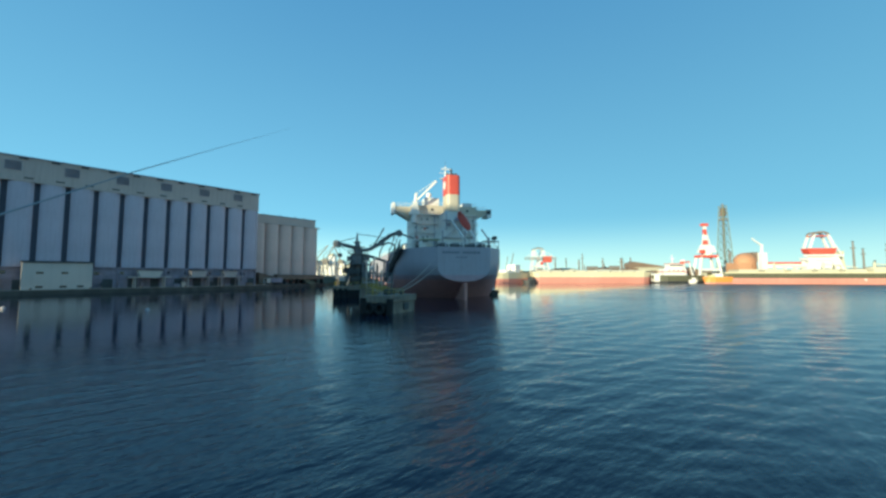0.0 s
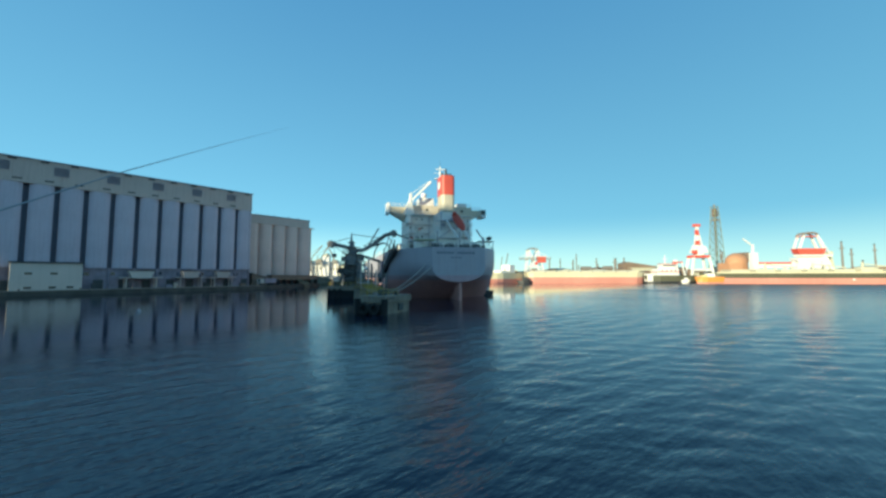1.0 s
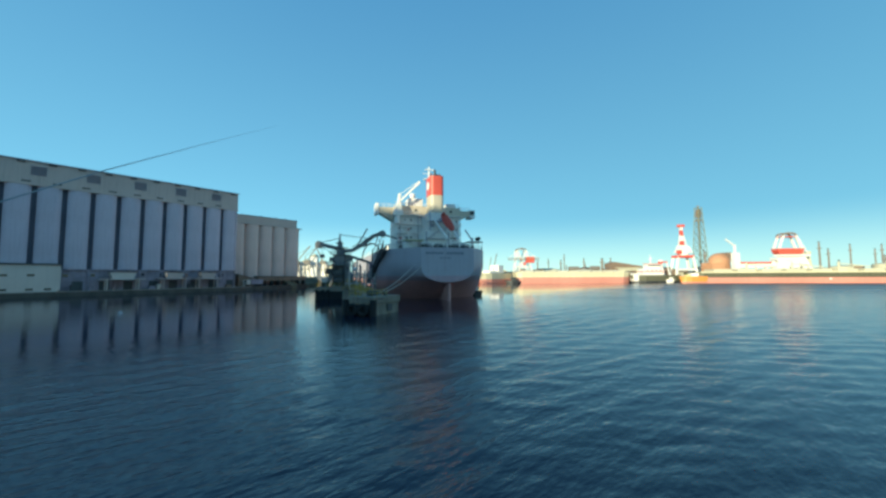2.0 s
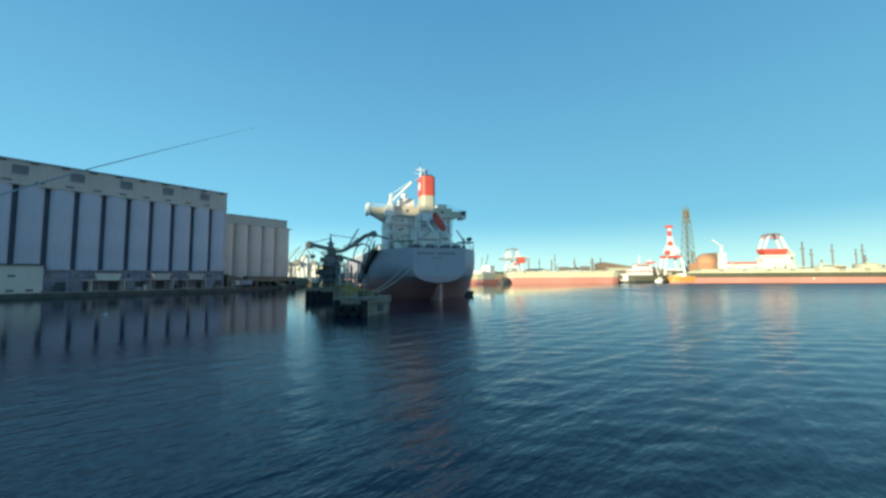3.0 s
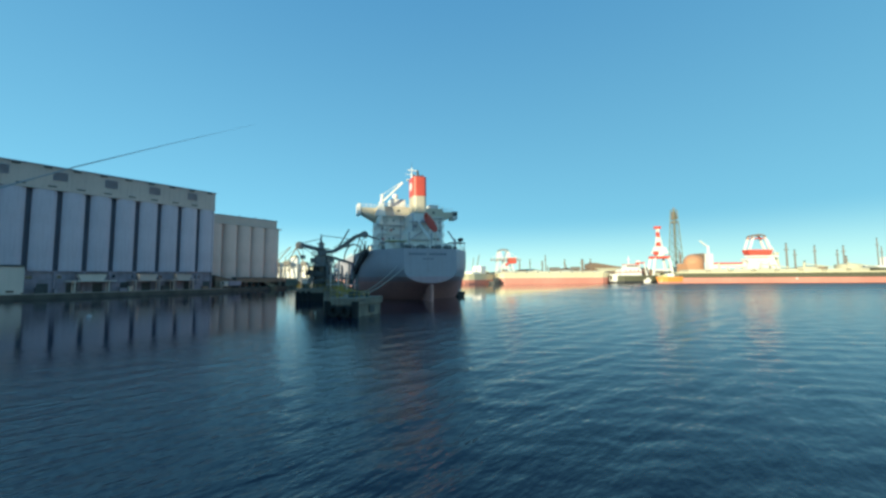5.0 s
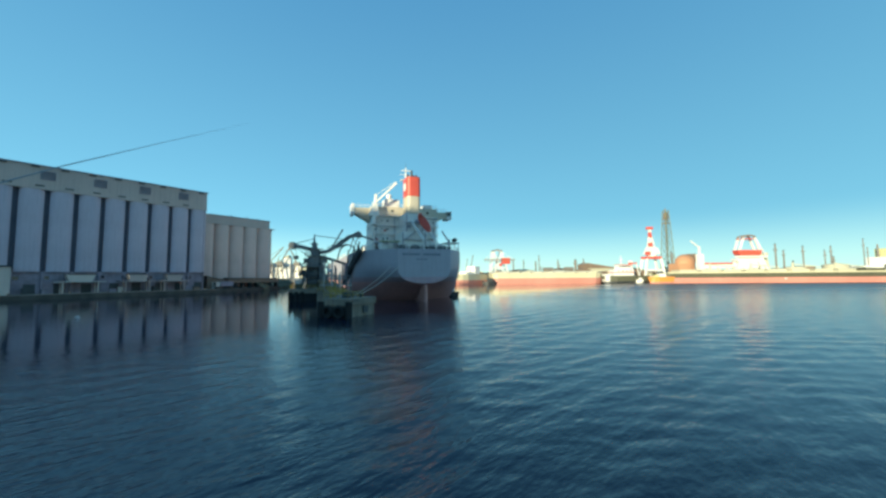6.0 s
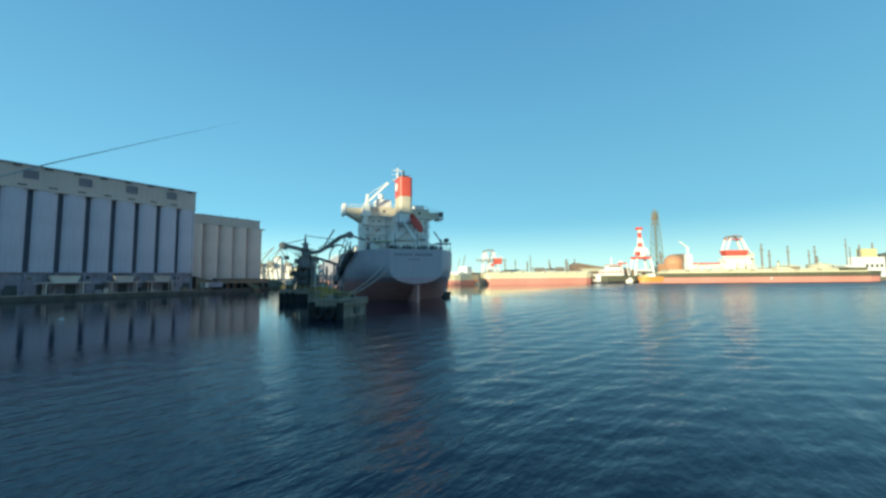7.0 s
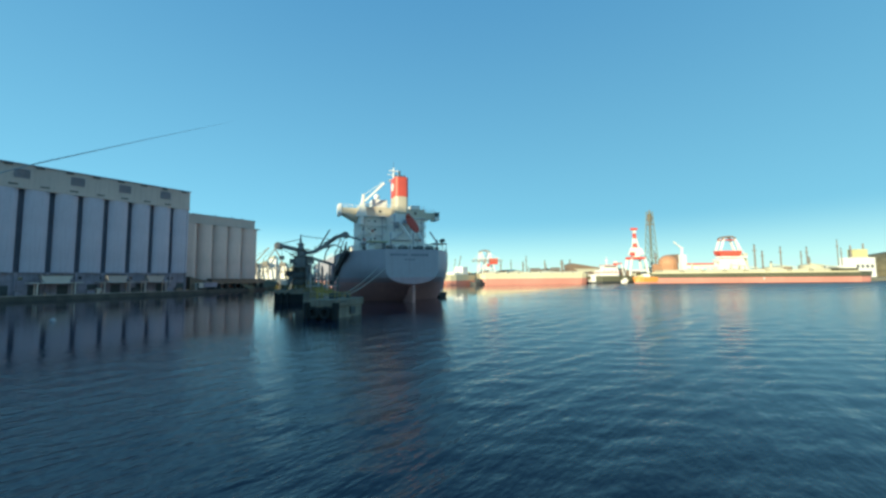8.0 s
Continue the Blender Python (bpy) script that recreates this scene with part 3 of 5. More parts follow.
def bulk_carrier():
    s = thing("bulk_carrier", SHIP, "grey bulk carrier with red bottom and white deckhouse", "ship")
    hull_strip("hull", [BELT + (DECK - BELT) * i / 6 for i in range(7)], s, HULL, "grey painted upper hull and flat transom")
    hull_strip("bottom", [-4 + (BELT + 2.8) * i / 16 for i in range(17)], s, BOOT, "faded red lower hull above the water", False)
    hull_strip("paint_belt", [BELT - 1.2 + 1.2 * i / 4 for i in range(5)], s, BELT_PAINT, "faded mauve belt between grey and red paint", False)
    bm = B()
    zs = [4.72 + (BELT - 4.72) * i / 10 for i in range(11)]
    bm.faces.new([bm.verts.new((hull_half(-1, z), -1, z)) for z in zs] + [bm.verts.new((-hull_half(-1, z), -1, z)) for z in zs[::-1]])
    part("transom_foot", bm, BELT_PAINT, s, "faded mauve rounded foot of the transom")
    bm = B()
    ys = [-0.9, 2, 6, 11, 16, 22, 60, 120, 160, 175, 186]
    loop = [(-hull_half(y, DECK) + 0.1, y) for y in ys] + [(hull_half(y, DECK) - 0.1, y) for y in ys[::-1]]
    bm.faces.new([bm.verts.new((x, y, DECK - 0.5)) for x, y in loop])
    part("deck", bm, DECK_GREEN, s)
    part("rudder", prism(B(), [(-0.28, -3), (0.28, -3), (0.35, 4.3), (-0.35, 4.3)], -2.2, 3.0), RUDDER, s, "pale red rudder blade half out of the water", bevel=0.1)
    rail(s, [(-16, 16, DECK), (-12.3, 6, DECK), (-7, -0.9, DECK), (7, -0.9, DECK), (12.3, 6, DECK), (16, 16, DECK)], 1.1, 0.045, 1.8, SHIP_WHITE, "stern_railing")
    rail(s, [(-16, 40, DECK), (-16, 150, DECK)], 1.1, 0.05, 3, SHIP_WHITE, "side_railing")
    # lettering on the transom as plain bars
    for x0, x1 in ((-5.9, -5.2), (-5.0, -4.4), (-4.2, -3.6), (-3.4, -2.9), (-2.7, -2.1), (-1.9, -1.4), (-0.4, 0.2), (0.4, 1.0), (1.2, 1.7), (1.9, 2.4), (2.6, 3.2), (3.4, 4.2)):
        part("name_bar", box(B(), x0, x1, -1.06, -0.99, 11.95, 12.5), BAR, s)
    for x0, x1 in ((-2.2, -1.4), (-1.2, -0.4), (-0.2, 0.7)):
        part("port_bar", box(B(), x0, x1, -1.06, -0.99, 10.85, 11.1), BAR, s)
    # mooring gear on the poop
    for x in (-5.5, -1.5, 3.0, 6.0):
        w_ = part("winch", tube(B(), (x - 0.9, 2.5, DECK + 0.5), (x + 0.9, 2.5, DECK + 0.5), 0.75, n=12), DARK, s)
        part("winch_frame", box(B(), -0.15, 0.15, -0.8, 0.8, -0.5, 0.6), DARK, w_).matrix_basis = Matrix.Translation((x, 2.5, DECK))
    for x in (-6.6, -3.4, 0.6, 4.6, 6.8):
        part("fairlead", box(B(), x - 0.5, x + 0.5, -0.95, -0.45, DECK, DECK + 0.7), DARK, s, bevel=0.12)
    # deckhouse
    part("deckhouse", box(B(), -9.9, 10.2, 19.5, 33, DECK - 0.4, 25.0), SHIP_WHITE, s, "white painted deckhouse of four storeys")
    for z in (16.6, 19.4, 22.2):
        part("deck_edge", box(B(), -10.1, 10.5, 18.5, 33.3, z - 0.12, z + 0.12), SHIP_WHITE, s)
        rail(s, [(-10.0, 18.6, z), (-4.5, 18.6, z)], 1.0, 0.04, 1.6, SHIP_WHITE, "gallery_railing")
        rail(s, [(4.8, 18.6, z), (10.4, 18.6, z)], 1.0, 0.04, 1.6, SHIP_WHITE, "gallery_railing")
    port_ = part("porthole", tube(B(), (0, -0.06, 0), (0, 0.1, 0), 0.28, n=12), GLASS, s)
    port_.matrix_basis = Matrix.Translation((-9.2, 19.5, 15.4))
    for x in (-9.2, -7.4, -5.6, 5.6, 7.4, 9.2):
        for z in (15.4, 18.2, 21.0, 23.6):
            if (x, z) != (-9.2, 15.4):
                again(port_, Matrix.Translation((x, 19.5, z)))
    for x, z in ((-8.3, 14.1), (-5.0, 14.1), (6.4, 14.1), (8.4, 16.9), (-6.6, 16.9)):
        part("door", box(B(), x - 0.45, x + 0.45, 19.38, 19.55, z - 0.3, z + 1.6), DARK, s)
    for i, (z0, z1) in enumerate(((13.7, 16.6), (16.6, 19.4), (19.4, 22.2))):
        bm = B()
        beam(bm, (-9.5 + i * 0.3, 18.7, z0), (-6.2 + i * 0.3, 18.7, z1), 0.7, 0.18)
        part("stair", bm, SHIP_WHITE, s)
    # bridge with wings
    wing = B()
    prism(wing, [(-15.6, 26.5), (-15.6, 27.9), (-10.41, 27.9), (-10.41, 23.6), (-11.0, 23.9)], 22.5, 26.5)
    part("bridge_wing", wing, SHIP_CREAM, s)
    wing = B()
    prism(wing, [(15.2, 26.3), (15.2, 27.7), (10.61, 27.7), (10.61, 24.2), (11.2, 24.4)], 22.5, 26.5)
    part("bridge_wing", wing, SHIP_CREAM, s)
    part("wing_cab", box(B(), -16.1, -15.2, 22.2, 26.8, 25.6, 29.0), SHIP_WHITE, s, bevel=0.06)
    part("wing_cab", box(B(), 14.9, 16.6, 22.2, 26.8, 25.4, 26.4), SHIP_WHITE, s, bevel=0.06)
    part("wing_cab_window", box(B(), 15.0, 16.5, 22.25, 26.7, 26.42, 27.75), GLASS, s)
    part("wing_cab_roof", box(B(), 14.8, 16.7, 22.1, 26.9, 27.77, 28.0), SHIP_WHITE, s)
    rail(s, [(10.7, 22.6, 27.7), (14.8, 22.6, 27.7)], 1.0, 0.05, 1.3, SHIP_WHITE, "wing_railing")
    rail(s, [(-15.1, 22.6, 27.9), (-10.5, 22.6, 27.9)], 1.0, 0.05, 1.3, SHIP_WHITE, "wing_railing")
    part("wheelhouse", box(B(), -10.4, 10.6, 19.8, 31, 25.0, 28.1), SHIP_CREAM, s, "cream wheelhouse catching the low sun")
    for x in (-4.0, 7.4):
        part("bridge_window", box(B(), x - 0.4, x + 0.4, 19.72, 19.9, 26.4, 27.1), GLASS, s)
    rail(s, [(-10.3, 20, 28.1), (10.5, 20, 28.1)], 1.0, 0.04, 1.8, SHIP_WHITE, "monkey_railing")
    part("locker", box(B(), -6.3, -1.6, 20.4, 25, 28.1, 30.6), SHIP_WHITE, s, bevel=0.08)
    part("locker", box(B(), 6.2, 9.2, 20.4, 24, 28.1, 29.4), SHIP_WHITE, s, bevel=0.08)
    part("satellite_dome", ball(B(), (-4.6, 22, 31.7), 0.95), SHIP_WHITE, s, smooth=True)
    part("dome_post", tube(B(), (-4.6, 22, 30.4), (-4.6, 22, 31.2), 0.25), SHIP_WHITE, s)
    # engine casing and funnel
    part("engine_casing", box(B(), -3.4, 4.2, 10.5, 19.5, DECK - 0.4, 19.4), SHIP_WHITE, s, bevel=0.1)
    part("casing_top", box(B(), -2.2, 3.1, 10.8, 19.5, 19.4, 24.9), SHIP_WHITE, s, bevel=0.1)

    rail(s, [(-3.3, 19, 19.4), (-3.3, 10.6, 19.4), (4.1, 10.6, 19.4), (4.1, 19, 19.4)], 1.0, 0.045, 1.4, SHIP_WHITE, "casing_railing")
    for x, z in ((-2.2, 15.0), (0.4, 15.0), (2.9, 15.0)):
        part("casing_door", box(B(), x - 0.45, x + 0.45, 10.4, 10.55, z - 1.2, z + 0.8), HULL, s)
    for x, z in ((-1.2, 21.0), (1.6, 22.6)):
        part("casing_louvre", box(B(), x - 0.7, x + 0.7, 10.68, 10.85, z - 0.5, z + 0.5), HULL, s)
    for x, y, h_ in ((-6.5, 14, 2.4), (-5.2, 16, 3.4), (6.2, 15, 3.0), (7.6, 13, 2.0), (-8.4, 11, 1.8)):
        part("deck_locker", box(B(), x - 0.8, x + 0.8, y - 0.7, y + 0.7, DECK - 0.5, DECK + h_), SHIP_WHITE, s, bevel=0.08)
    rail(s, [(-10.2, 19.4, 25.0), (-10.2, 18.2, 25.0), (-3, 18.2, 25.0)], 1.0, 0.045, 1.4, SHIP_WHITE, "bridge_gallery_railing")
    part("bridge_gallery", box(B(), -10.3, 10.6, 18.0, 19.8, 24.85, 25.05), SHIP_WHITE, s)
    for x in (-9.8, -7.6, -5.4, 5.6, 8.0, 10.2):
        part("gallery_post", tube(B(), (x, 18.5, DECK - 0.4), (x, 18.5, 24.85), 0.09, n=6), SHIP_WHITE, s)
    part("floodlight_bar", beam(B(), (-10.2, 19.3, 28.6), (-6.6, 19.3, 28.6), 0.3, 0.3), SHIP_WHITE, s)

    for x in (-9.0, -7.9, -6.6, -5.2, 6.0, 7.4, 8.8):
        part("doorway", box(B(), x - 0.32, x + 0.32, 19.4, 19.6, DECK, DECK + 2.1), DARK, s)
    part("shelter_roof", box(B(), -10.2, -3.6, 16.4, 19.5, 16.45, 16.7), HULL, s)
    for x in (-10.0, -7.0, -3.8):
        part("shelter_post", tube(B(), (x, 16.6, DECK - 0.4), (x, 16.6, 16.45), 0.1, n=6), SHIP_WHITE, s)
    for x, z0, z1 in ((-3.0, 13.6, 19.2), (3.7, 13.6, 19.2), (-1.9, 19.4, 24.6), (2.8, 19.4, 24.6)):
        part("vent_pipe", tube(B(), (x, 10.25, z0), (x, 10.25, z1), 0.16, n=8), HULL, s)
    for z in (17.0, 22.0):
        part("casing_platform", box(B(), -3.0, 3.8, 9.6, 10.6, z, z + 0.12), HULL, s)
    part("casing_stair", beam(B(), (-2.6, 10.0, 17.0), (0.6, 10.0, 19.4), 0.7, 0.16), HULL, s)
    part("hose_crane", beam(B(), (-7.6, 13.5, DECK), (-7.6, 13.5, 19.0), 0.4, 0.4), SHIP_WHITE, s)
    part("hose_crane_arm", beam(B(), (-7.6, 13.5, 18.8), (-10.2, 11.0, 20.4), 0.28, 0.28), SHIP_WHITE, s)

    for x, y, z, r_ in ((-8.8, 19.3, 17.8, 0.38), (-6.4, 19.3, 20.6, 0.38), (8.6, 19.3, 17.8, 0.38), (6.0, 19.3, 23.4, 0.38)):
        part("lifebuoy", tube(B(), (x, y - 0.1, z), (x, y + 0.1, z), r_, n=14), LIFEBOAT, s)
    for x, y, h_ in ((-8.2, 15.0, 2.2), (-4.6, 8.0, 1.7), (-2.6, 5.5, 1.3), (5.0, 9.0, 2.6), (6.6, 5.6, 1.5), (8.8, 14.0, 2.4)):
        part("vent_head", tube(B(), (x, y, DECK - 0.5), (x, y, DECK + h_), 0.3, 0.3, 10), SHIP_WHITE, s)
        part("vent_hood", tube(B(), (x, y - 0.5, DECK + h_ + 0.1), (x, y + 0.3, DECK + h_ + 0.1), 0.42, 0.36, 10), SHIP_WHITE, s)
    for x, y in ((-6.0, 1.2), (-4.4, 0.9), (-2.6, 1.0), (-0.4, 1.1), (1.6, 0.9), (3.9, 1.1), (5.4, 1.2)):
        bm = B()
        for dx in (-0.35, 0.35):
            tube(bm, (x + dx, y, DECK - 0.5), (x + dx, y, DECK + 0.7), 0.2, 0.24, 8)
        part("bitts", bm, DARK, s)
    for x in (-9.0, -3.4, 4.4, 9.4):
        part("pipe_run", tube(B(), (x, 19.36, DECK - 0.3), (x, 19.36, 24.8), 0.11, n=6), HULL, s)
    part("cable_reel", tube(B(), (-8.9, 17.4, DECK + 0.9), (-7.6, 17.4, DECK + 0.9), 0.8, n=14), DARK, s)
    part("awning", box(B(), -9.6, -3.8, 9.2, 13.2, DECK + 2.7, DECK + 2.85), TANK_YELLOW, s, "faded yellow awning over the poop")
    for x, y in ((-9.4, 9.4), (-4.0, 9.4), (-9.4, 13.0), (-4.0, 13.0)):
        part("awning_post", tube(B(), (x, y, DECK - 0.5), (x, y, DECK + 2.7), 0.08, n=6), SHIP_WHITE, s)

    def oval(z0, z1, k=1.0):
        bm = B()
        rings = []
        for z in (z0, z1):
            ring = []
            for i in range(28):
                a_ = 2 * math.pi * i / 28
                cx, cy = math.cos(a_), math.sin(a_)
                ring.append(bm.verts.new((0.45 + 2.1 * k * math.copysign(abs(cx) ** 0.45, cx), 13.6 + 3.1 * k * math.copysign(abs(cy) ** 0.45, cy), z)))
            rings.append(ring)
        for i in range(28):
            bm.faces.new((rings[0][i], rings[0][(i + 1) % 28], rings[1][(i + 1) % 28], rings[1][i]))
        bm.faces.new(rings[0][::-1])
        bm.faces.new(rings[1])
        return bm

    part("funnel_base", oval(24.9, 29.9), SHIP_CREAM, s, "cream lower funnel")
    f = part("funnel_top", oval(29.9, 35.6, 1.02), FUNNEL_RED, s, "red upper funnel")
    part("funnel_cap", oval(35.6, 35.85, 0.9), DARK, f)
    part("funnel_mark", tube(B(), (-1.74, 13.4, 33.0), (-1.62, 13.4, 33.0), 1.25, n=24), SHIP_WHITE, f, "white disc on the funnel side")
    for x, y, h in ((0.3, 13, 2.2), (-0.7, 13.6, 1.1), (1.2, 14.2, 1.2), (1.6, 12.6, 0.8)):
        part("exhaust_pipe", tube(B(), (x, y, 35.8), (x, y, 35.85 + h), 0.32), DARK, f)
    # radar mast
    mast = part("radar_mast", tube(B(), (0.8, 22, 28.1), (0.8, 22, 41.4), 0.45, 0.2), SHIP_WHITE, s, "slim white radar mast")
    part("yard", tube(B(), (-1.2, 22, 39.2), (2.8, 22, 39.2), 0.09), SHIP_WHITE, mast)
    part("platform", box(B(), -0.8, 2.0, 21.2, 22.8, 37.2, 37.45), SHIP_WHITE, mast)
    part("radar_scanner", box(B(), -0.7, 2.3, 21.3, 21.55, 40.2, 40.5), SHIP_WHITE, mast)
    part("aerial", tube(B(), (0.8, 22, 41.4), (0.8, 22, 43.4), 0.06, 0.03), DARK, mast)
    # provision crane at the port wing
    c = part("provision_crane", tube(B(), (-10.2, 18.2, 22.2), (-9.4, 18.2, 30.6), 0.95, 0.4, 12), CRANE_WHITE, s, "white provision crane with raised jib")
    part("jib", beam(B(), (-9.1, 18.0, 29.2), (-3.4, 16.8, 35.0), 0.5, 0.5), CRANE_WHITE, c)
    part("stay", tube(B(), (-9.3, 18.1, 31.2), (-3.5, 16.8, 35.3), 0.08), CRANE_WHITE, c)
    part("crane_head", box(B(), -9.8, -9.0, 17.8, 18.6, 30.2, 31.4), CRANE_WHITE, c, bevel=0.1)
    part("crane_foot", prism(B(), [(-11.6, 24.6), (-8.2, 24.6), (-9.2, 28.6), (-10.2, 28.6)], 17.4, 19.0), CRANE_WHITE, c)
    # free-fall lifeboat on its ramp
    ramp = part("lifeboat_ramp", beam(B(), (2.2, 10.4, 22.6), (4.4, 3.2, 16.4), 0.3, 0.5), SHIP_WHITE, s)
    beam_b = B()
    beam(beam_b, (4.1, 3.8, 16.8), (4.1, 3.8, DECK - 0.3), 0.35, 0.35)
    beam(beam_b, (1.2, 3.8, 16.8), (1.2, 3.8, DECK - 0.3), 0.35, 0.35)
    beam(beam_b, (-0.6, 10.4, 22.6), (1.2, 3.2, 16.4), 0.3, 0.5)
    part("ramp_frame", beam_b, SHIP_WHITE, ramp)
    lb = B()
    rings = []
    for t, r in ((0, 0.4), (0.1, 1.2), (0.3, 1.6), (0.6, 1.65), (0.85, 1.3), (0.97, 0.7), (1, 0.3)):
        ctr = Vector((1.5, 8.6, 23.7)).lerp(Vector((3.3, 5.2, 19.3)), t)
        ring = []
        for i in range(14):
            a_ = 2 * math.pi * i / 14
            ring.append(lb.verts.new(ctr + Vector((math.cos(a_) * r * 0.75, math.sin(a_) * r * 0.45, math.sin(a_) * r * 0.95))))
        rings.append(ring)
    for a_, b_ in zip(rings, rings[1:]):
        for i in range(14):
            lb.faces.new((a_[i], a_[(i + 1) % 14], b_[(i + 1) % 14], b_[i]))
    lb.faces.new(rings[0][::-1])
    lb.faces.new(rings[-1])
    boat = part("lifeboat", lb, LIFEBOAT, s, "orange enclosed free-fall lifeboat", smooth=True)
    part("lifeboat_cockpit", box(B(), 1.0, 2.0, 7.6, 8.6, 23.6, 24.5), LIFEBOAT, boat, bevel=0.2)
    # rescue boat davit and shelter on the starboard quarter
    part("davit", beam(B(), (9.8, 7.2, DECK), (9.8, 7.2, 17.2), 0.5, 0.5), HULL, s)
    part("davit_arm", beam(B(), (9.6, 7.2, 16.8), (7.6, 7.0, 19.4), 0.3, 0.3), HULL, s)
    part("shelter", box(B(), 9.0, 13.2, 7.5, 11, 16.0, 16.35), SHIP_WHITE, s)
    for x, y in ((9.2, 7.7), (13.0, 7.7), (9.2, 10.8), (13.0, 10.8)):
        part("shelter_post", tube(B(), (x, y, DECK), (x, y, 16.0), 0.1), SHIP_WHITE, s)
    rb = B()
    ball(rb, (11.2, 6.4, 16.9), 1.0, (0.6, 1.8, 0.6))
    part("rescue_boat", rb, DARK, s, "dark inflatable rescue boat", smooth=True)
    # accommodation ladder on the port side
    aft, fore, rise = Vector((-14.6, 8.5, 13.2)), Vector((-17.2, 27.0, 4.4)), Vector((0, 0, 1.7))
    out = Vector((-0.9, -0.2, 0))
    bm = B()
    for side in (Vector((0, 0, 0)), out):
        for up in (Vector((0, 0, 0)), rise):
            beam(bm, aft + side + up, fore + side + up, 0.24, 0.26)
        for k in range(11):
            p0, p1 = aft.lerp(fore, k / 11) + side, aft.lerp(fore, (k + 1) / 11) + side
            beam(bm, p0, p0 + rise, 0.16, 0.16)
            beam(bm, p0 + rise, p1, 0.13, 0.13)
    lad = part("boarding_ladder", bm, DARK, s, "dark open boarding ladder along the side")
    part("ladder_tread", beam(B(), aft + out * 0.5, fore + out * 0.5, 0.8, 0.1), DARK, lad)
    for k, top in ((0.12, 16.2), (0.4, 15.6), (0.75, 14.6)):
        c = aft.lerp(fore, k) + out
        part("ladder_davit", beam(B(), c, Vector((c.x + 0.5, c.y - 1.0, top)), 0.24, 0.24), DARK, s, "dark davit that hangs the boarding ladder")
    # port-side vents and ladder posts aft of the house
    for x, y in ((-13, 15), (-11.5, 12), (-9.8, 9), (-14.3, 20)):
        v = part("mushroom_vent", tube(B(), (x, y, DECK - 0.5), (x, y, DECK + 1.6), 0.22), SHIP_WHITE, s)
        part("vent_cap", tube(B(), (x, y, DECK + 1.6), (x, y, DECK + 2.0), 0.5, 0.35, 10), SHIP_WHITE, v)
    # hold hatches and deck cranes further forward
    for i in range(5):
        y = 42 + i * 22
        part("hatch_cover", box(B(), -9, 9, y, y + 16, DECK - 0.5, DECK + 2.2), DECK_GREEN, s)
    for i in range(4):
        y = 60 + i * 22
        d = part("deck_crane", tube(B(), (0, y, DECK), (0, y, DECK + 8.5), 1.3, 1.1, 12), SHIP_WHITE, s)
        part("crane_jib", beam(B(), (0, y, DECK + 8), (0, y + 17, DECK + 5), 0.9, 0.9), SHIP_WHITE, d)


bulk_carrier()

# stern mooring lines from the port quarter down to the dolphin
rope_sag = 0.5
for i, (a0, b0) in enumerate((((-7.0, -1.05, 9.0), (-7.2, 66.0, 3.6)), ((-8.6, 0.8, 9.2), (-8.0, 66.5, 3.6)))):
    p0 = SHIP @ Vector(a0)
    bm = B()
    prev = p0
    for k in range(1, 13):
        t = k / 12
        c = p0.lerp(Vector(b0), t) - Vector((0, 0, rope_sag * 4 * t * (1 - t)))
        tube(bm, prev, c, 0.075, n=6)
        prev = c
    tagged(part("mooring_rope", bm, ROPE), "pale mooring rope from the ship to the dolphin", "rope", "stern mooring ropes")

# line boat lying at the starboard quarter
lbt = thing("line_boat", pose(15.6, 126, 0, 0, 0, 104), "small dark line boat alongside the carrier", "boat")
bm = B()
rings = []
for z, k in ((-0.4, 0.7), (0.5, 0.9), (1.5, 1.0)):
    rings.append([bm.verts.new((x * (0.92 + 0.08 * k), y * k, z)) for x, y in ((-4.2, -1.5), (1.0, -1.7), (3.2, -1.1), (4.6, 0), (3.2, 1.1), (1.0, 1.7), (-4.2, 1.5))])
for a_, b_ in zip(rings, rings[1:]):
    for k in range(7):
        bm.faces.new((a_[k], a_[(k + 1) % 7], b_[(k + 1) % 7], b_[k]))
bm.faces.new(rings[0][::-1])
bm.faces.new(rings[-1])
part("hull", bm, BLACK_HULL, lbt)
part("wheelhouse", box(B(), -1.6, 1.0, -1.0, 1.0, 1.5, 3.4), SHIP_WHITE, lbt, bevel=0.1)
part("window", box(B(), -1.64, -1.5, -0.8, 0.8, 2.4, 3.1), GLASS, lbt)
part("mast", tube(B(), (-0.4, 0, 3.4), (-0.4, 0, 5.6), 0.07, 0.04), DARK, lbt)
for y in (-1.55, 1.55):
    part("fender", tube(B(), (-3.6, y, 1.2), (2.0, y, 1.2), 0.22, n=8), RUBBER, lbt)

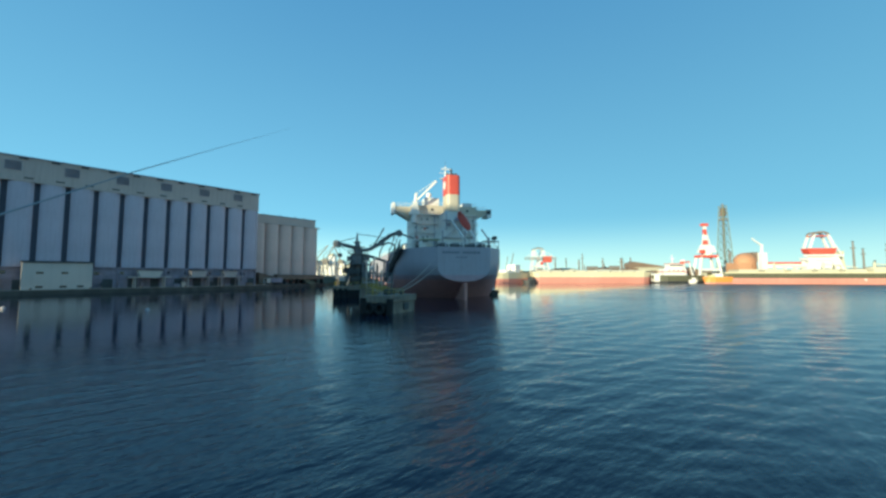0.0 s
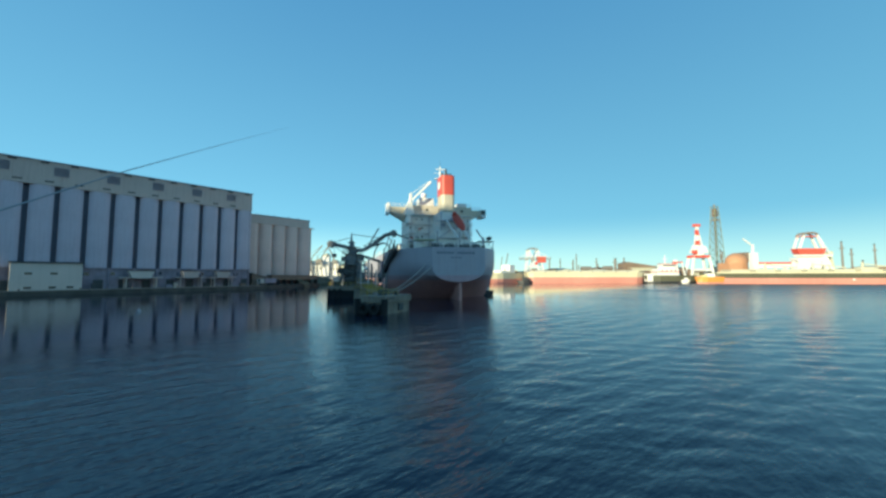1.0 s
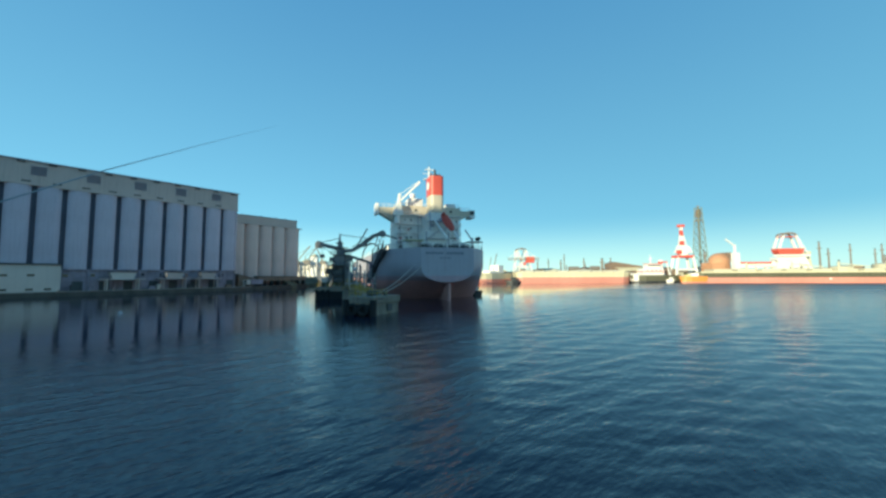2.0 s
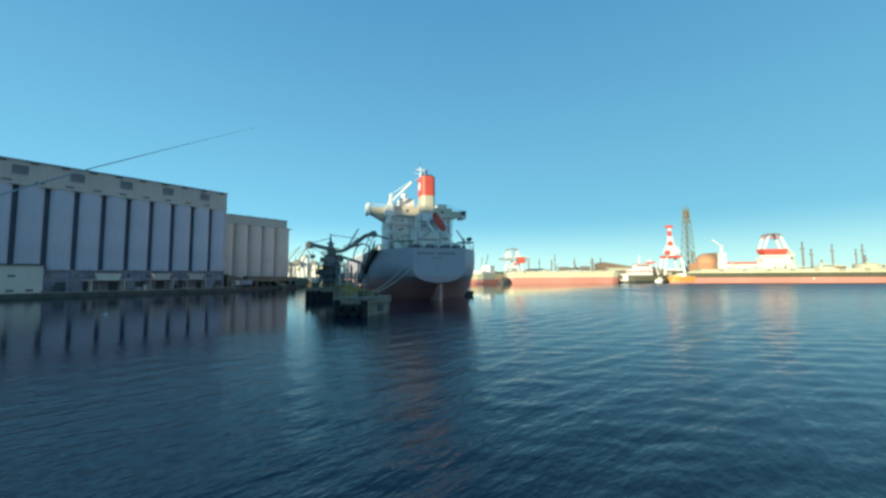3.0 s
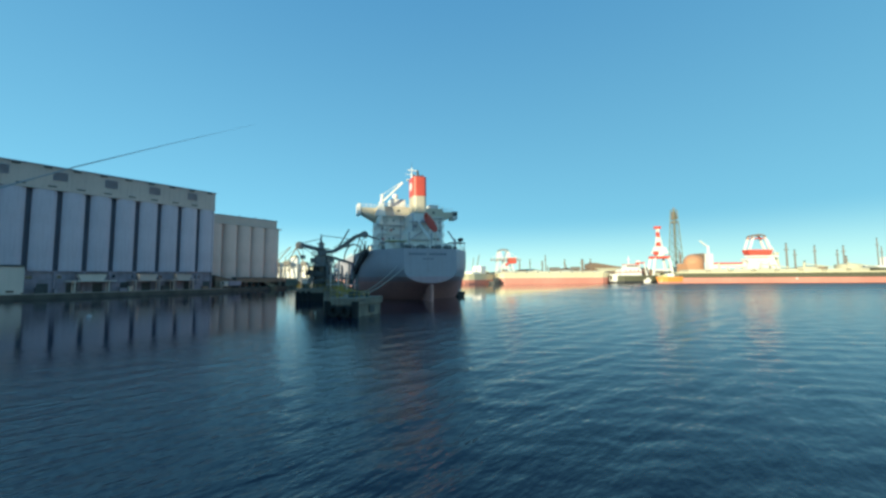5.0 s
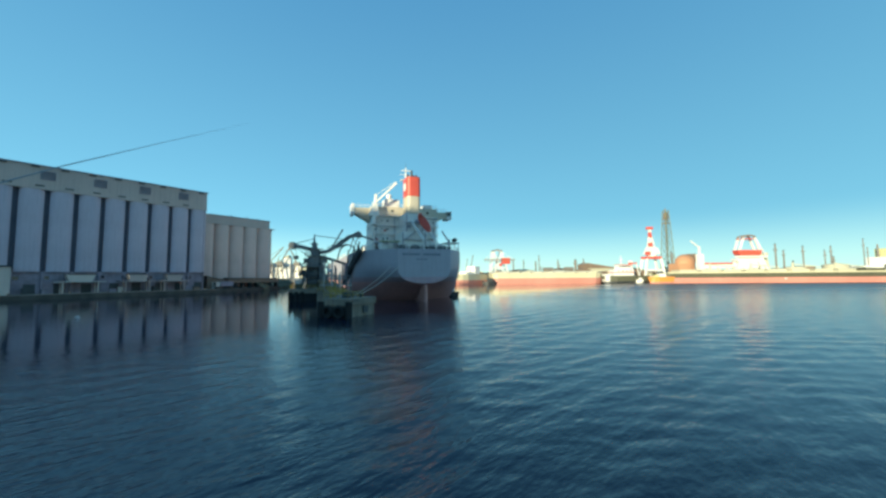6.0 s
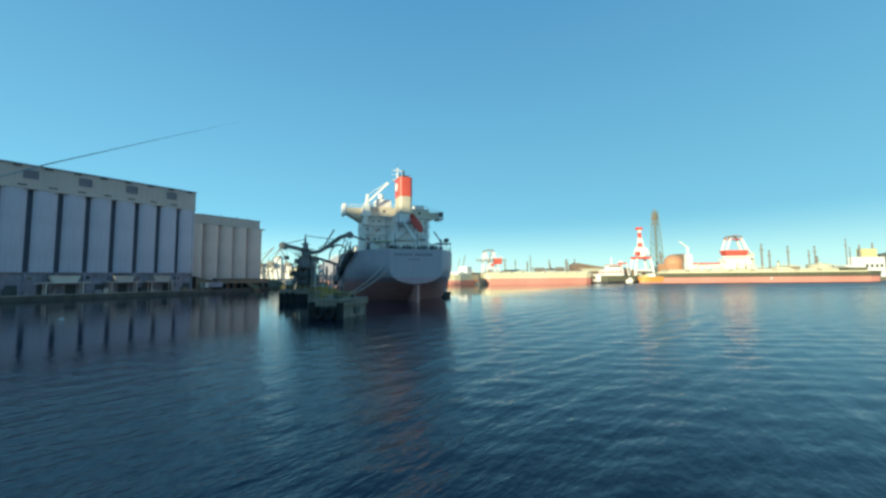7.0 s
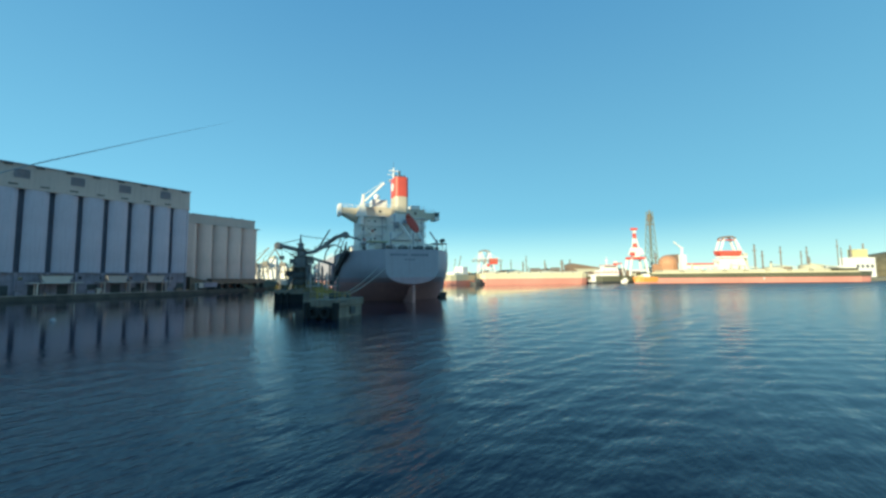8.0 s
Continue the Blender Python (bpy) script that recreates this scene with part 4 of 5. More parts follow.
# ---- mooring dolphin, loader dolphin and ship loader ----
def dolphin_near():
    d = thing("mooring_dolphin", pose(-8.6, 61.4, 0, 0, 0, 63.2), "weathered concrete mooring dolphin with black fenders", "dolphin")
    bm = B()
    box(bm, 0.0, 8.4, 0.0, 5.2, 1.9, 3.05)
    part("cap", bm, DOLPHIN, d, "weathered concrete cap", bevel=0.08)
    part("body", box(B(), 0.25, 8.15, 0.3, 4.9, -3, 1.9), DOLPHIN, d)
    pier = part("leg", box(B(), -0.9, 0.9, -0.9, 0.9, -3, 1.7), DOLPHIN, d)
    pier.matrix_basis = Matrix.Translation((1.15, 1.15, 0))
    for x, y in ((6.4, 1.15), (1.15, 4.1), (6.4, 4.1), (3.9, 1.15), (3.9, 4.1)):
        again(pier, Matrix.Translation((x, y, 0)))
    part("rubbing_band", box(B(), -0.35, 0.3, 0.1, 5.2, 0.1, 1.75), RUBBER, d, bevel=0.1)
    part("corner_fender", tube(B(), (-0.1, -0.1, -0.3), (-0.1, -0.1, 2.6), 0.55, n=14), RUBBER, d)
    part("corner_fender", tube(B(), (-0.1, 5.3, -0.3), (-0.1, 5.3, 2.6), 0.55, n=14), RUBBER, d)
    for y in (1.5, 3.6):
        ty = B()
        segs = []
        for a_ in range(20):
            t_ = 2 * math.pi * a_ / 20
            segs.append([ty.verts.new((-0.6 + 0.28 * math.cos(2 * math.pi * c / 8), y + (0.78 + 0.28 * math.sin(2 * math.pi * c / 8)) * math.cos(t_), 0.95 + (0.78 + 0.28 * math.sin(2 * math.pi * c / 8)) * math.sin(t_))) for c in range(8)])
        for a_ in range(20):
            for c in range(8):
                ty.faces.new((segs[a_][c], segs[a_][(c + 1) % 8], segs[(a_ + 1) % 20][(c + 1) % 8], segs[(a_ + 1) % 20][c]))
        part("tyre", ty, RUBBER, d, "black tyre hung as a fender", smooth=True)
    for x, y, h_ in ((0.9, 4.2, 1.9), (2.4, 4.4, 2.6), (5.2, 4.6, 1.6)):
        part("lamp_post", tube(B(), (x, y, 3.05), (x, y, 3.05 + h_), 0.09, n=8), YELLOW, d)
    part("locker", box(B(), 2.6, 3.8, 2.2, 3.2, 3.05, 3.95), DARK, d, bevel=0.05)
    rail(d, [(0.3, 5.0, 3.05), (0.3, 0.4, 3.05), (4.6, 0.4, 3.05)], 1.1, 0.05, 1.2, YELLOW, "railing")
    rail(d, [(0.3, 5.0, 3.05), (7.2, 5.0, 3.05)], 1.1, 0.05, 1.4, YELLOW, "railing")
    for x, y in ((5.6, 1.4), (6.4, 3.6)):
        hook = B()
        tube(hook, (x, y, 3.05), (x, y, 3.5), 0.3, 0.26, 10)
        tube(hook, (x, y, 3.5), (x, y, 3.75), 0.42, 0.36, 10)
        part("bollard", hook, DARK, d)
    part("slot", box(B(), 4.2, 5.6, -0.06, 0.1, 0.5, 1.68), DARK, d)
    part("rust_band", box(B(), 1.2, 3.0, -0.05, 0.05, 2.55, 2.75), DARK, d)
    return d


dolphin_near()


def catwalk(p, r, label):
    """A footbridge from p to r with side rails."""
    c = thing("catwalk", Matrix.Identity(4), label, "footbridge")
    part("walkway", beam(B(), p, r, 1.2, 0.3), GREY_WALL, c)
    way = (Vector(r) - Vector(p)).normalized()
    side = way.cross(Vector((0, 0, 1))) * 0.55
    for s in (1, -1):
        rail(c, [Vector(p) + side * s + Vector((0, 0, 0.15)), Vector(r) + side * s + Vector((0, 0, 0.15))], 1.1, 0.045, 1.6, YELLOW, "railing")
    return c


catwalk((-10.2, 68.4, 2.9), (-21.5, 108.0, 3.2), "footbridge with yellow rails between dolphins")

plat = thing("loader_dolphin", pose(-31, 106.5, 0, 0, 0, 10), "dark concrete dolphin under the ship loader", "dolphin")
part("cap", box(B(), 0, 13, 0, 9, -0.5, 3.4), DOLPHIN, plat, bevel=0.1)
pl = part("pile", tube(B(), (0, 0, -3), (0, 0, 0.35), 0.75, n=10), DOLPHIN, plat)
pl.matrix_basis = Matrix.Translation((1.2, 1.2, 0))
for x, y in ((4.2, 1.2), (7.0, 1.2), (9.8, 1.2), (12.2, 1.2), (12.2, 7.8), (1.2, 7.8), (4.2, 7.8), (7.0, 7.8), (9.8, 7.8)):
    again(pl, Matrix.Translation((x, y, 0)))
fd = part("fender", tube(B(), (0, -0.3, -0.2), (0, -0.3, 2.6), 0.45, n=10), RUBBER, plat)
fd.matrix_basis = Matrix.Translation((0.5, 0, 0))
for x in (2.0, 3.5, 9.5, 11.0, 12.4):
    again(fd, Matrix.Translation((x, 0, 0)))
part("rubbing_face", box(B(), 0.1, 12.9, -0.28, -0.01, -0.4, 2.2), RUBBER, plat, "black rubber rubbing face")
rail(plat, [(0.2, 8.5, 3.4), (0.2, 0.2, 3.4), (12.8, 0.2, 3.4)], 1.1, 0.05, 1.5, YELLOW, "railing")
for px, py, pz in ((9.3, 0.8, 9.6), (7.6, 6.0, 8.4)):
    part("post", box(B(), px - 0.22, px + 0.22, py - 0.22, py + 0.22, 3.4, pz), WHITE_WALL, plat)


def ship_loader():
    s = thing("ship_loader", pose(-25.2, 112, 3.4), "blue-grey slewing ship loader with two raised booms", "ship loader")
    leg = part("leg", beam(B(), (-3.4, -2.2, 0), (-1.6, -1.2, 6.2), 0.8, 0.8), LOADER, s)
    for a_, b_ in (((3.4, -2.2, 0), (1.6, -1.2, 6.2)), ((-3.4, 2.6, 0), (-1.6, 1.4, 6.2)), ((3.4, 2.6, 0), (1.6, 1.4, 6.2))):
        part("leg", beam(B(), a_, b_, 0.8, 0.8), LOADER, s)
    for z, k in ((2.0, 3.0), (4.2, 2.3)):
        bm = B()
        for a_, b_ in (((-k, -1.9), (k, -1.9)), ((k, -1.9), (k, 2.2)), ((k, 2.2), (-k, 2.2)), ((-k, 2.2), (-k, -1.9))):
            beam(bm, (*a_, z), (*b_, z), 0.35, 0.35)
        part("brace", bm, LOADER, s)
    part("slewing_ring", tube(B(), (0, 0, 6.2), (0, 0, 7.0), 2.5, 2.3, 20), LOADER, s)
    part("machine_house", box(B(), -1.8, 1.7, -1.8, 2.0, 7.0, 9.2), LOADER, s, bevel=0.15)
    part("gallery", box(B(), -3.4, 3.8, -2.8, 3.2, 5.9, 6.1), LOADER, s)
    rail(s, [(-3.3, 3.1, 6.1), (-3.3, -2.7, 6.1), (3.7, -2.7, 6.1), (3.7, 3.1, 6.1)], 1.0, 0.05, 1.2, LOADER, "railing")
    part("cab", box(B(), 1.7, 3.4, -2.0, 0.2, 7.2, 9.0), LOADER, s, bevel=0.12)
    part("cab_window", box(B(), 1.9, 3.2, -2.06, -1.96, 7.9, 8.8), GLASS, s)
    part("column", tube(B(), (-0.2, 0, 10.8), (-0.4, 0, 13.2), 0.95, 0.6, 14), LOADER, s)
    part("mast", tube(B(), (-0.4, 0, 13.2), (-0.4, 0, 15.6), 0.35, 0.12, 8), LOADER, s)
    part("mast_platform", box(B(), -1.4, 0.6, -0.9, 0.9, 12.6, 12.8), LOADER, s)
    lb_ = part("counter_boom", beam(B(), (-0.5, 0, 11.0), (-5.8, -0.6, 12.3), 1.0, 1.1), LOADER, s)
    part("drum", tube(B(), (-6.2, -1.4, 12.2), (-6.2, 0.4, 12.2), 1.05, n=16), LOADER, lb_)
    part("hanger", box(B(), -5.9, -4.7, -1.2, 0.0, 8.3, 9.4), LOADER, lb_, bevel=0.1)
    part("hanger_rope", tube(B(), (-5.3, -0.6, 9.3), (-5.3, -0.6, 12.0), 0.06), DARK, lb_)
    bm = B()
    prev = Vector((0.6, 0, 10.2))
    for c in ((3.4, 0, 10.6), (6.5, -0.2, 12.4), (9.5, -0.4, 14.8), (12.0, -0.5, 15.4)):
        beam(bm, prev, c, 0.9, 1.0)
        prev = Vector(c)
    rb = part("loading_boom", bm, LOADER, s, "bent loading boom reaching over the deck")
    part("drum", tube(B(), (12.2, -1.4, 15.4), (12.2, 0.5, 15.4), 0.95, n=16), LOADER, rb)
    part("spout", beam(B(), (12.6, -0.5, 15.2), (16.6, -0.5, 13.9), 0.5, 0.5), LOADER, rb)
    part("upper_strut", beam(B(), (3.2, 0, 10.9), (9.0, 0, 12.6), 0.45, 0.5), LOADER, rb)
    part("lower_boom", beam(B(), (1.5, 0.5, 9.2), (8.6, 0.6, 6.9), 0.7, 0.8), LOADER, s)
    part("drop_pipe", tube(B(), (8.6, 0.6, 7.2), (8.4, 0.6, 3.0), 0.5, n=12), GREY_WALL, s)
    part("pipe_stand", box(B(), 4.0, 9.0, 0.0, 1.2, 2.4, 3.0), LOADER, s)
    part("stay", tube(B(), (-0.4, 0, 15.2), (9.4, -0.3, 13.9), 0.1), LOADER, s)
    part("stay", tube(B(), (-0.4, 0, 14.2), (-5.9, -0.5, 12.8), 0.1), LOADER, s)
    part("raised_jib", beam(B(), (3.8, 1.5, 11.0), (7.4, 1.5, 17.2), 0.35, 0.35), LOADER, s)
    for z, k in ((1.9, 3.3), (4.1, 2.9), (6.1, 3.6), (11.2, 2.2)):
        part("ring_gallery", tube(B(), (0, 0, z), (0, 0, z + 0.12), k, n=12), LOADER, s)
    part("tower_core", tube(B(), (0, 0.2, 0), (0, 0.2, 6.2), 1.7, 1.3, 10), LOADER, s)
    for i in range(6):
        a0_, b0_ = Vector((3.4, -0.2, 10.6)).lerp(Vector((12.0, -0.5, 15.4)), i / 6), Vector((3.4, -0.2, 10.6)).lerp(Vector((12.0, -0.5, 15.4)), (i + 1) / 6)
        part("boom_truss", beam(B(), a0_ + Vector((0, 0, 1.0)), b0_ + Vector((0, 0, 0.2)), 0.14, 0.14), LOADER, rb)
        part("boom_post", beam(B(), b0_ + Vector((0, 0, -0.2)), b0_ + Vector((0, 0, 1.0)), 0.14, 0.14), LOADER, rb)
    part("boom_walkway", beam(B(), (3.4, -0.8, 11.6), (12.0, -1.1, 16.3), 0.3, 0.12), LOADER, rb)
    part("hoop", tube(B(), (9.6, 0.2, 10.6), (10.6, 0.2, 14.4), 0.14), LOADER, s)
    part("hoop", tube(B(), (10.6, 0.2, 14.4), (13.0, 0.2, 10.2), 0.1), LOADER, s)
    part("cable", tube(B(), (12.2, -0.5, 15.2), (9.2, 0.3, 7.2), 0.09), DARK, s)
    part("cable", tube(B(), (-6.2, -0.6, 12.2), (-2.2, -0.6, 9.4), 0.07), DARK, s)
    for x, y in ((-4.4, -3.0), (-3.2, -3.6), (4.2, -3.4), (5.6, -2.8)):
        part("drum_barrel", tube(B(), (x, y, 0), (x, y, 1.3), 0.5, n=12), DARK, s)
    lamp = part("work_lamp", ball(B(), (4.6, -2.6, 5.0), 0.55), SHIP_WHITE, s)
    part("chute", prism(B(), [(-0.9, 0.2), (0.9, 0.2), (2.4, 6.0), (-2.4, 6.0)], -0.8, 1.4), LOADER, s)
    part("counterweight", box(B(), -3.1, -1.85, -1.2, 1.4, 7.2, 8.6), LOADER, s, bevel=0.15)
    part("upper_house", box(B(), -1.2, 1.1, -1.2, 1.3, 9.2, 11.0), LOADER, s, bevel=0.15)
    part("upper_gallery", box(B(), -2.6, 2.6, -2.4, 2.4, 9.2, 9.32), LOADER, s)
    rail(s, [(-2.5, 2.3, 9.32), (-2.5, -2.3, 9.32), (2.5, -2.3, 9.32), (2.5, 2.3, 9.32)], 1.0, 0.05, 1.2, LOADER, "railing")
    for i in range(3):
        part("stair", beam(B(), ((-3.9, -2.6)[i % 2], -2.9, i * 2.0), ((-2.6, -3.9)[i % 2], -2.9, i * 2.0 + 2.0), 0.7, 0.15), LOADER, s)
    # lattice under the counter boom, hoses and a cable drum that clutter the tower
    for i in range(5):
        p0, p1 = Vector((-0.6, 0, 10.2)).lerp(Vector((-5.4, -0.5, 11.6)), i / 5), Vector((-0.6, 0, 11.2)).lerp(Vector((-5.4, -0.5, 12.4)), (i + 1) / 5)
        part("boom_lattice", beam(B(), p0, p1, 0.13, 0.13), LOADER, lb_)
    for i, (x, y, z0, z1) in enumerate(((-1.9, -1.9, 2.0, 9.0), (-0.7, -2.1, 1.0, 7.4), (1.3, -2.0, 2.6, 10.2), (2.1, -1.7, 0.6, 6.4))):
        part("hose", tube(B(), (x, y, z0), (x + 0.3 * (-1) ** i, y, z1), 0.12, n=8), DARK, s)
    part("cable_drum", tube(B(), (-2.9, -2.6, 4.4), (-2.9, -1.6, 4.4), 0.9, n=16), DARK, s)
    bm = B()
    prev = Vector((6.2, 0.3, 8.0))
    for k in range(1, 13):
        t_ = math.pi * k / 12
        c = Vector((9.0 - 2.8 * math.cos(t_), 0.3, 8.0 + 4.6 * math.sin(t_)))
        tube(bm, prev, c, 0.2, n=6)
        prev = c
    part("hose_arch", bm, LOADER, s, "arched hose over the gangway")
    part("operator_hut", box(B(), -5.0, -3.2, -2.6, -0.4, 0, 2.4), WHITE_WALL, s, bevel=0.06)
    part("generator", box(B(), 3.6, 5.4, -2.4, 0.2, 0, 1.9), DARK, s, bevel=0.08)
    for z in (1.0, 3.2):
        part("cabinet", box(B(), -1.6, 1.2, -2.6, -1.0, z, z + 1.5), DARK, s, bevel=0.08)


ship_loader()


def gangway_frame():
    """Open steel frame with posts for the shore gangway, on its own small dolphin."""
    g = thing("gangway_frame", pose(-20.5, 101, 0, 0, 0, -40), "steel gangway frame with yellow rails on a dolphin", "gangway")
    part("cap", box(B(), -0.8, 9.0, -1.6, 3.2, -0.3, 2.8), DOLPHIN, g, bevel=0.08)
    pile_ = part("pile", tube(B(), (0, 0, -3), (0, 0, 0.9), 0.5, n=10), DOLPHIN, g)
    for x, y in ((3.5, 0), (7.5, 0), (0.4, 2.2), (4, 2.2), (7.8, 2.2)):
        again(pile_, Matrix.Translation((x, y, 0)))
    for i, (x, h_) in enumerate(((0, 6.4), (1.5, 7.6), (3.0, 5.2), (4.4, 8.2), (5.8, 6.0), (7.4, 5.0))):
        part("post", box(B(), x - 0.16, x + 0.16, -1.2, -0.88, 2.8, 2.8 + h_), (LOADER, WHITE_WALL)[i % 2], g)
        part("post", box(B(), x - 0.16, x + 0.16, 2.2, 2.52, 2.8, 2.0 + h_), LOADER, g)
    for z in (4.6, 6.8):
        part("beam", beam(B(), (-0.3, -1.04, z), (7.7, -1.04, z), 0.22, 0.3), LOADER, g)
        part("beam", beam(B(), (-0.3, 2.36, z), (7.7, 2.36, z), 0.22, 0.3), LOADER, g)
    part("brace", beam(B(), (0, -1.04, 2.9), (4.4, -1.04, 8.0), 0.16, 0.16), LOADER, g)
    part("brace", beam(B(), (4.4, -1.04, 8.0), (7.4, -1.04, 2.9), 0.16, 0.16), LOADER, g)
    part("walkway", box(B(), -0.4, 8.0, -1.2, 2.5, 4.4, 4.55), WHITE_WALL, g)
    rail(g, [(-0.6, -1.5, 2.8), (8.8, -1.5, 2.8)], 1.1, 0.06, 1.1, YELLOW, "railing")
    rail(g, [(-0.4, -1.1, 4.55), (8.0, -1.1, 4.55)], 1.1, 0.05, 1.1, YELLOW, "railing")


gangway_frame()
cw = thing("conveyor_bridge", Matrix.Identity(4), "dark covered conveyor bridge from the bank to the loader", "conveyor")
part("gallery", beam(B(), (-29, 115, 5.0), (-71, 250, 5.4), 2.2, 1.6), LOADER, cw)
for k in range(1, 7):
    c = Vector((-29, 115, 0)).lerp(Vector((-71, 250, 0)), k / 7)
    part("trestle", box(B(), c.x - 0.4, c.x + 0.4, c.y - 0.4, c.y + 0.4, -3, 4.4), DOLPHIN, cw)

# ---- across the basin: moored ships, cranes and plant ----
def far_hull(name, p, r, beam_w, zb, zt, lower, upper, label, bow=14, group=""):
    """A long hull between two points on the water, stem at r, in two bands of paint."""
    p, r = Vector((*p, 0)), Vector((*r, 0))
    length = (r - p).length
    turn = math.degrees(math.atan2(r.y - p.y, r.x - p.x))
    s = thing(name, pose(p.x, p.y, 0, 0, 0, turn), label, "ship", group)
    h = beam_w / 2
    for nm, z0, z1, m in (("bottom", -2.0, zb, lower), ("hull", zb, zt, upper)):
        bm = B()
        rings = []
        for z in (z0, z1):
            k = max(0, z) / zt
            out = [(0.0 + 2 * (1 - k), -h * 0.8), (5, -h), (length - bow, -h), (length - bow * 0.45, -h * 0.72), (length - bow * 0.15 + 2 * k, -h * 0.3), (length - 3 + 4 * k, 0)]
            out += [(x, -y) for x, y in out[-2::-1]]
            rings.append([bm.verts.new((x, y, z)) for x, y in out])
        n = len(rings[0])
        for i in range(n):
            bm.faces.new((rings[0][i], rings[0][(i + 1) % n], rings[1][(i + 1) % n], rings[1][i]))
        bm.faces.new(rings[1])
        part(nm, bm, m, s)
    return s, length


h1, L1 = far_hull("cargo_barge", (70, 301), (163, 299), 16, 4.6, 8.6, ORANGE_HULL, CREAM_HULL, "long moored ship with orange bottom and cream side", 8)
for k in range(9):
    part("hatch", box(B(), 6 + k * 9.3, 13.5 + k * 9.3, -5, 5, 8.6, 9.9), SHED, h1)
rail(h1, [(4, -7.6, 8.6), (82, -7.6, 8.6)], 1.1, 0.08, 3, SHIP_WHITE, "railing")

h2, L2 = far_hull("bulk_ship", (199, 279), (368, 246), 22, 4.1, 8.0, ORANGE_HULL, OLIVE_HULL, "long moored ship with red bottom and dark olive side", 16)
part("sheer_strake", box(B(), 3, L2 - 18, -11.12, -10.9, 7.4, 8.5), CREAM_HULL, h2, "pale bulwark strip")
for k in range(8):
    part("hatch", box(B(), 14 + k * 16, 26 + k * 16, -7, 7, 8.0, 10.2), SHED, h2)
for k in (0.5,):
    part("hull_mark", box(B(), L2 * k - 0.6, L2 * k + 0.6, -11.1, -10.95, 2.6, 3.7), SHIP_WHITE, h2)
for k in range(4):
    x = 40 + 30 * k
    c = part("deck_post", tube(B(), (x, 0, 8), (x, 0, 15), 0.7, 0.6, 8), SHED, h2)
    part("derrick", beam(B(), (x, 0, 14), (x + 20, 0, 11.5), 0.6, 0.6), SHED, c)
part("forecastle", box(B(), L2 - 26, L2 - 12, -5, 5, 8.0, 10.6), OLIVE_HULL, h2)
wp = thing("white_plant", pose(452, 310, 2.6), "sunlit white plant building with yellow tower block", "building")
part("wall", box(B(), -12, 12, -6, 6, 0, 19), SHIP_WHITE, wp)
part("annex", box(B(), -30, -12, -5, 5, 0, 11), SHIP_WHITE, wp)
part("tower_block", box(B(), -5, 7, -4, 4, 19, 27), TANK_YELLOW, wp, "yellow tower block")
for x, z in ((-7, 31), (8, 33)):
    part("mast", tube(B(), (x, 0, 19), (x, 0, z), 1.0, 0.6, 8), STACK, wp)
for k in range(4):
    part("window", box(B(), -10 + k * 5.5, -7 + k * 5.5, -6.1, -5.9, 9, 12), DARK, wp)

h0, L0 = far_hull("coaster", (70, 318), (40, 291), 12, 3.4, 8.2, ORANGE_HULL, CREAM_HULL, "small moored coaster with orange and cream bow", 9)
part("forecastle", box(B(), 22, 32, -4.5, 4.5, 8.2, 9.8), SHIP_WHITE, h0)
dh = part("deckhouse", box(B(), 14, 21, -4.6, 4.6, 8.2, 14.5), SHIP_WHITE, h0, bevel=0.3)
part("derrick", beam(B(), (22, 0, 9), (17, 0, 24), 0.5, 0.5), STACK, dh)
part("derrick", beam(B(), (27, 0, 9), (24.5, 0, 21), 0.4, 0.4), STACK, dh)
part("deck_shed", box(B(), 2, 13, -5, 5, 8.2, 9.4), DARK, h0)

# pilot vessel and tugs between the ships
h3, L3 = far_hull("supply_vessel", (197, 288), (161, 291), 10, 1.6, 6.0, BLACK_HULL, OLIVE_HULL, "supply vessel with white wheelhouse and dark olive side", 9)
dk = part("deckhouse", box(B(), 13, 29, -4.2, 4.2, 6.0, 11.0), SHIP_WHITE, h3, bevel=0.2)
part("wheelhouse", box(B(), 15, 25, -3.6, 3.6, 11.0, 14.6), SHIP_WHITE, dk, bevel=0.2)
part("wheelhouse_window", box(B(), 15.4, 24.6, -3.7, 3.7, 13.0, 14.0), GLASS, dk)
part("bridge_roof", box(B(), 14.6, 25.4, -4.0, 4.0, 14.6, 15.0), CRANE_RED, dk)
part("mast", tube(B(), (21, 0, 15.0), (21, 0, 22), 0.4, 0.2), SHIP_WHITE, dk)
part("radar", box(B(), 19.4, 22.6, -0.3, 0.3, 18.6, 19.0), SHIP_WHITE, dk)
part("funnel", box(B(), 12.2, 14.6, -1.3, 1.3, 11.0, 18), SHIP_WHITE, dk, bevel=0.2)
part("red_band", box(B(), 12.1, 14.7, -1.4, 1.4, 15.2, 16.6), CRANE_RED, dk)
part("side_stripe", box(B(), 12.9, 29.1, -4.3, 4.3, 8.3, 9.0), CRANE_RED, dk)
for k in range(4):
    part("porthole", box(B(), 15 + k * 3.2, 16.2 + k * 3.2, -4.3, 4.3, 9.5, 10.3), GLASS, dk)
for y in (-3.6, 3.6):
    part("gantry_leg", beam(B(), (8.5, y, 6), (10.5, y, 16), 0.7, 0.7), CRANE_WHITE, h3)
part("gantry_beam", box(B(), 10, 11, -4, 4, 15.6, 16.6), CRANE_RED, h3)
part("bow_fender", box(B(), 30, 35.5, -3.6, 3.6, 1.2, 7.4), SHIP_WHITE, h3, bevel=0.4)

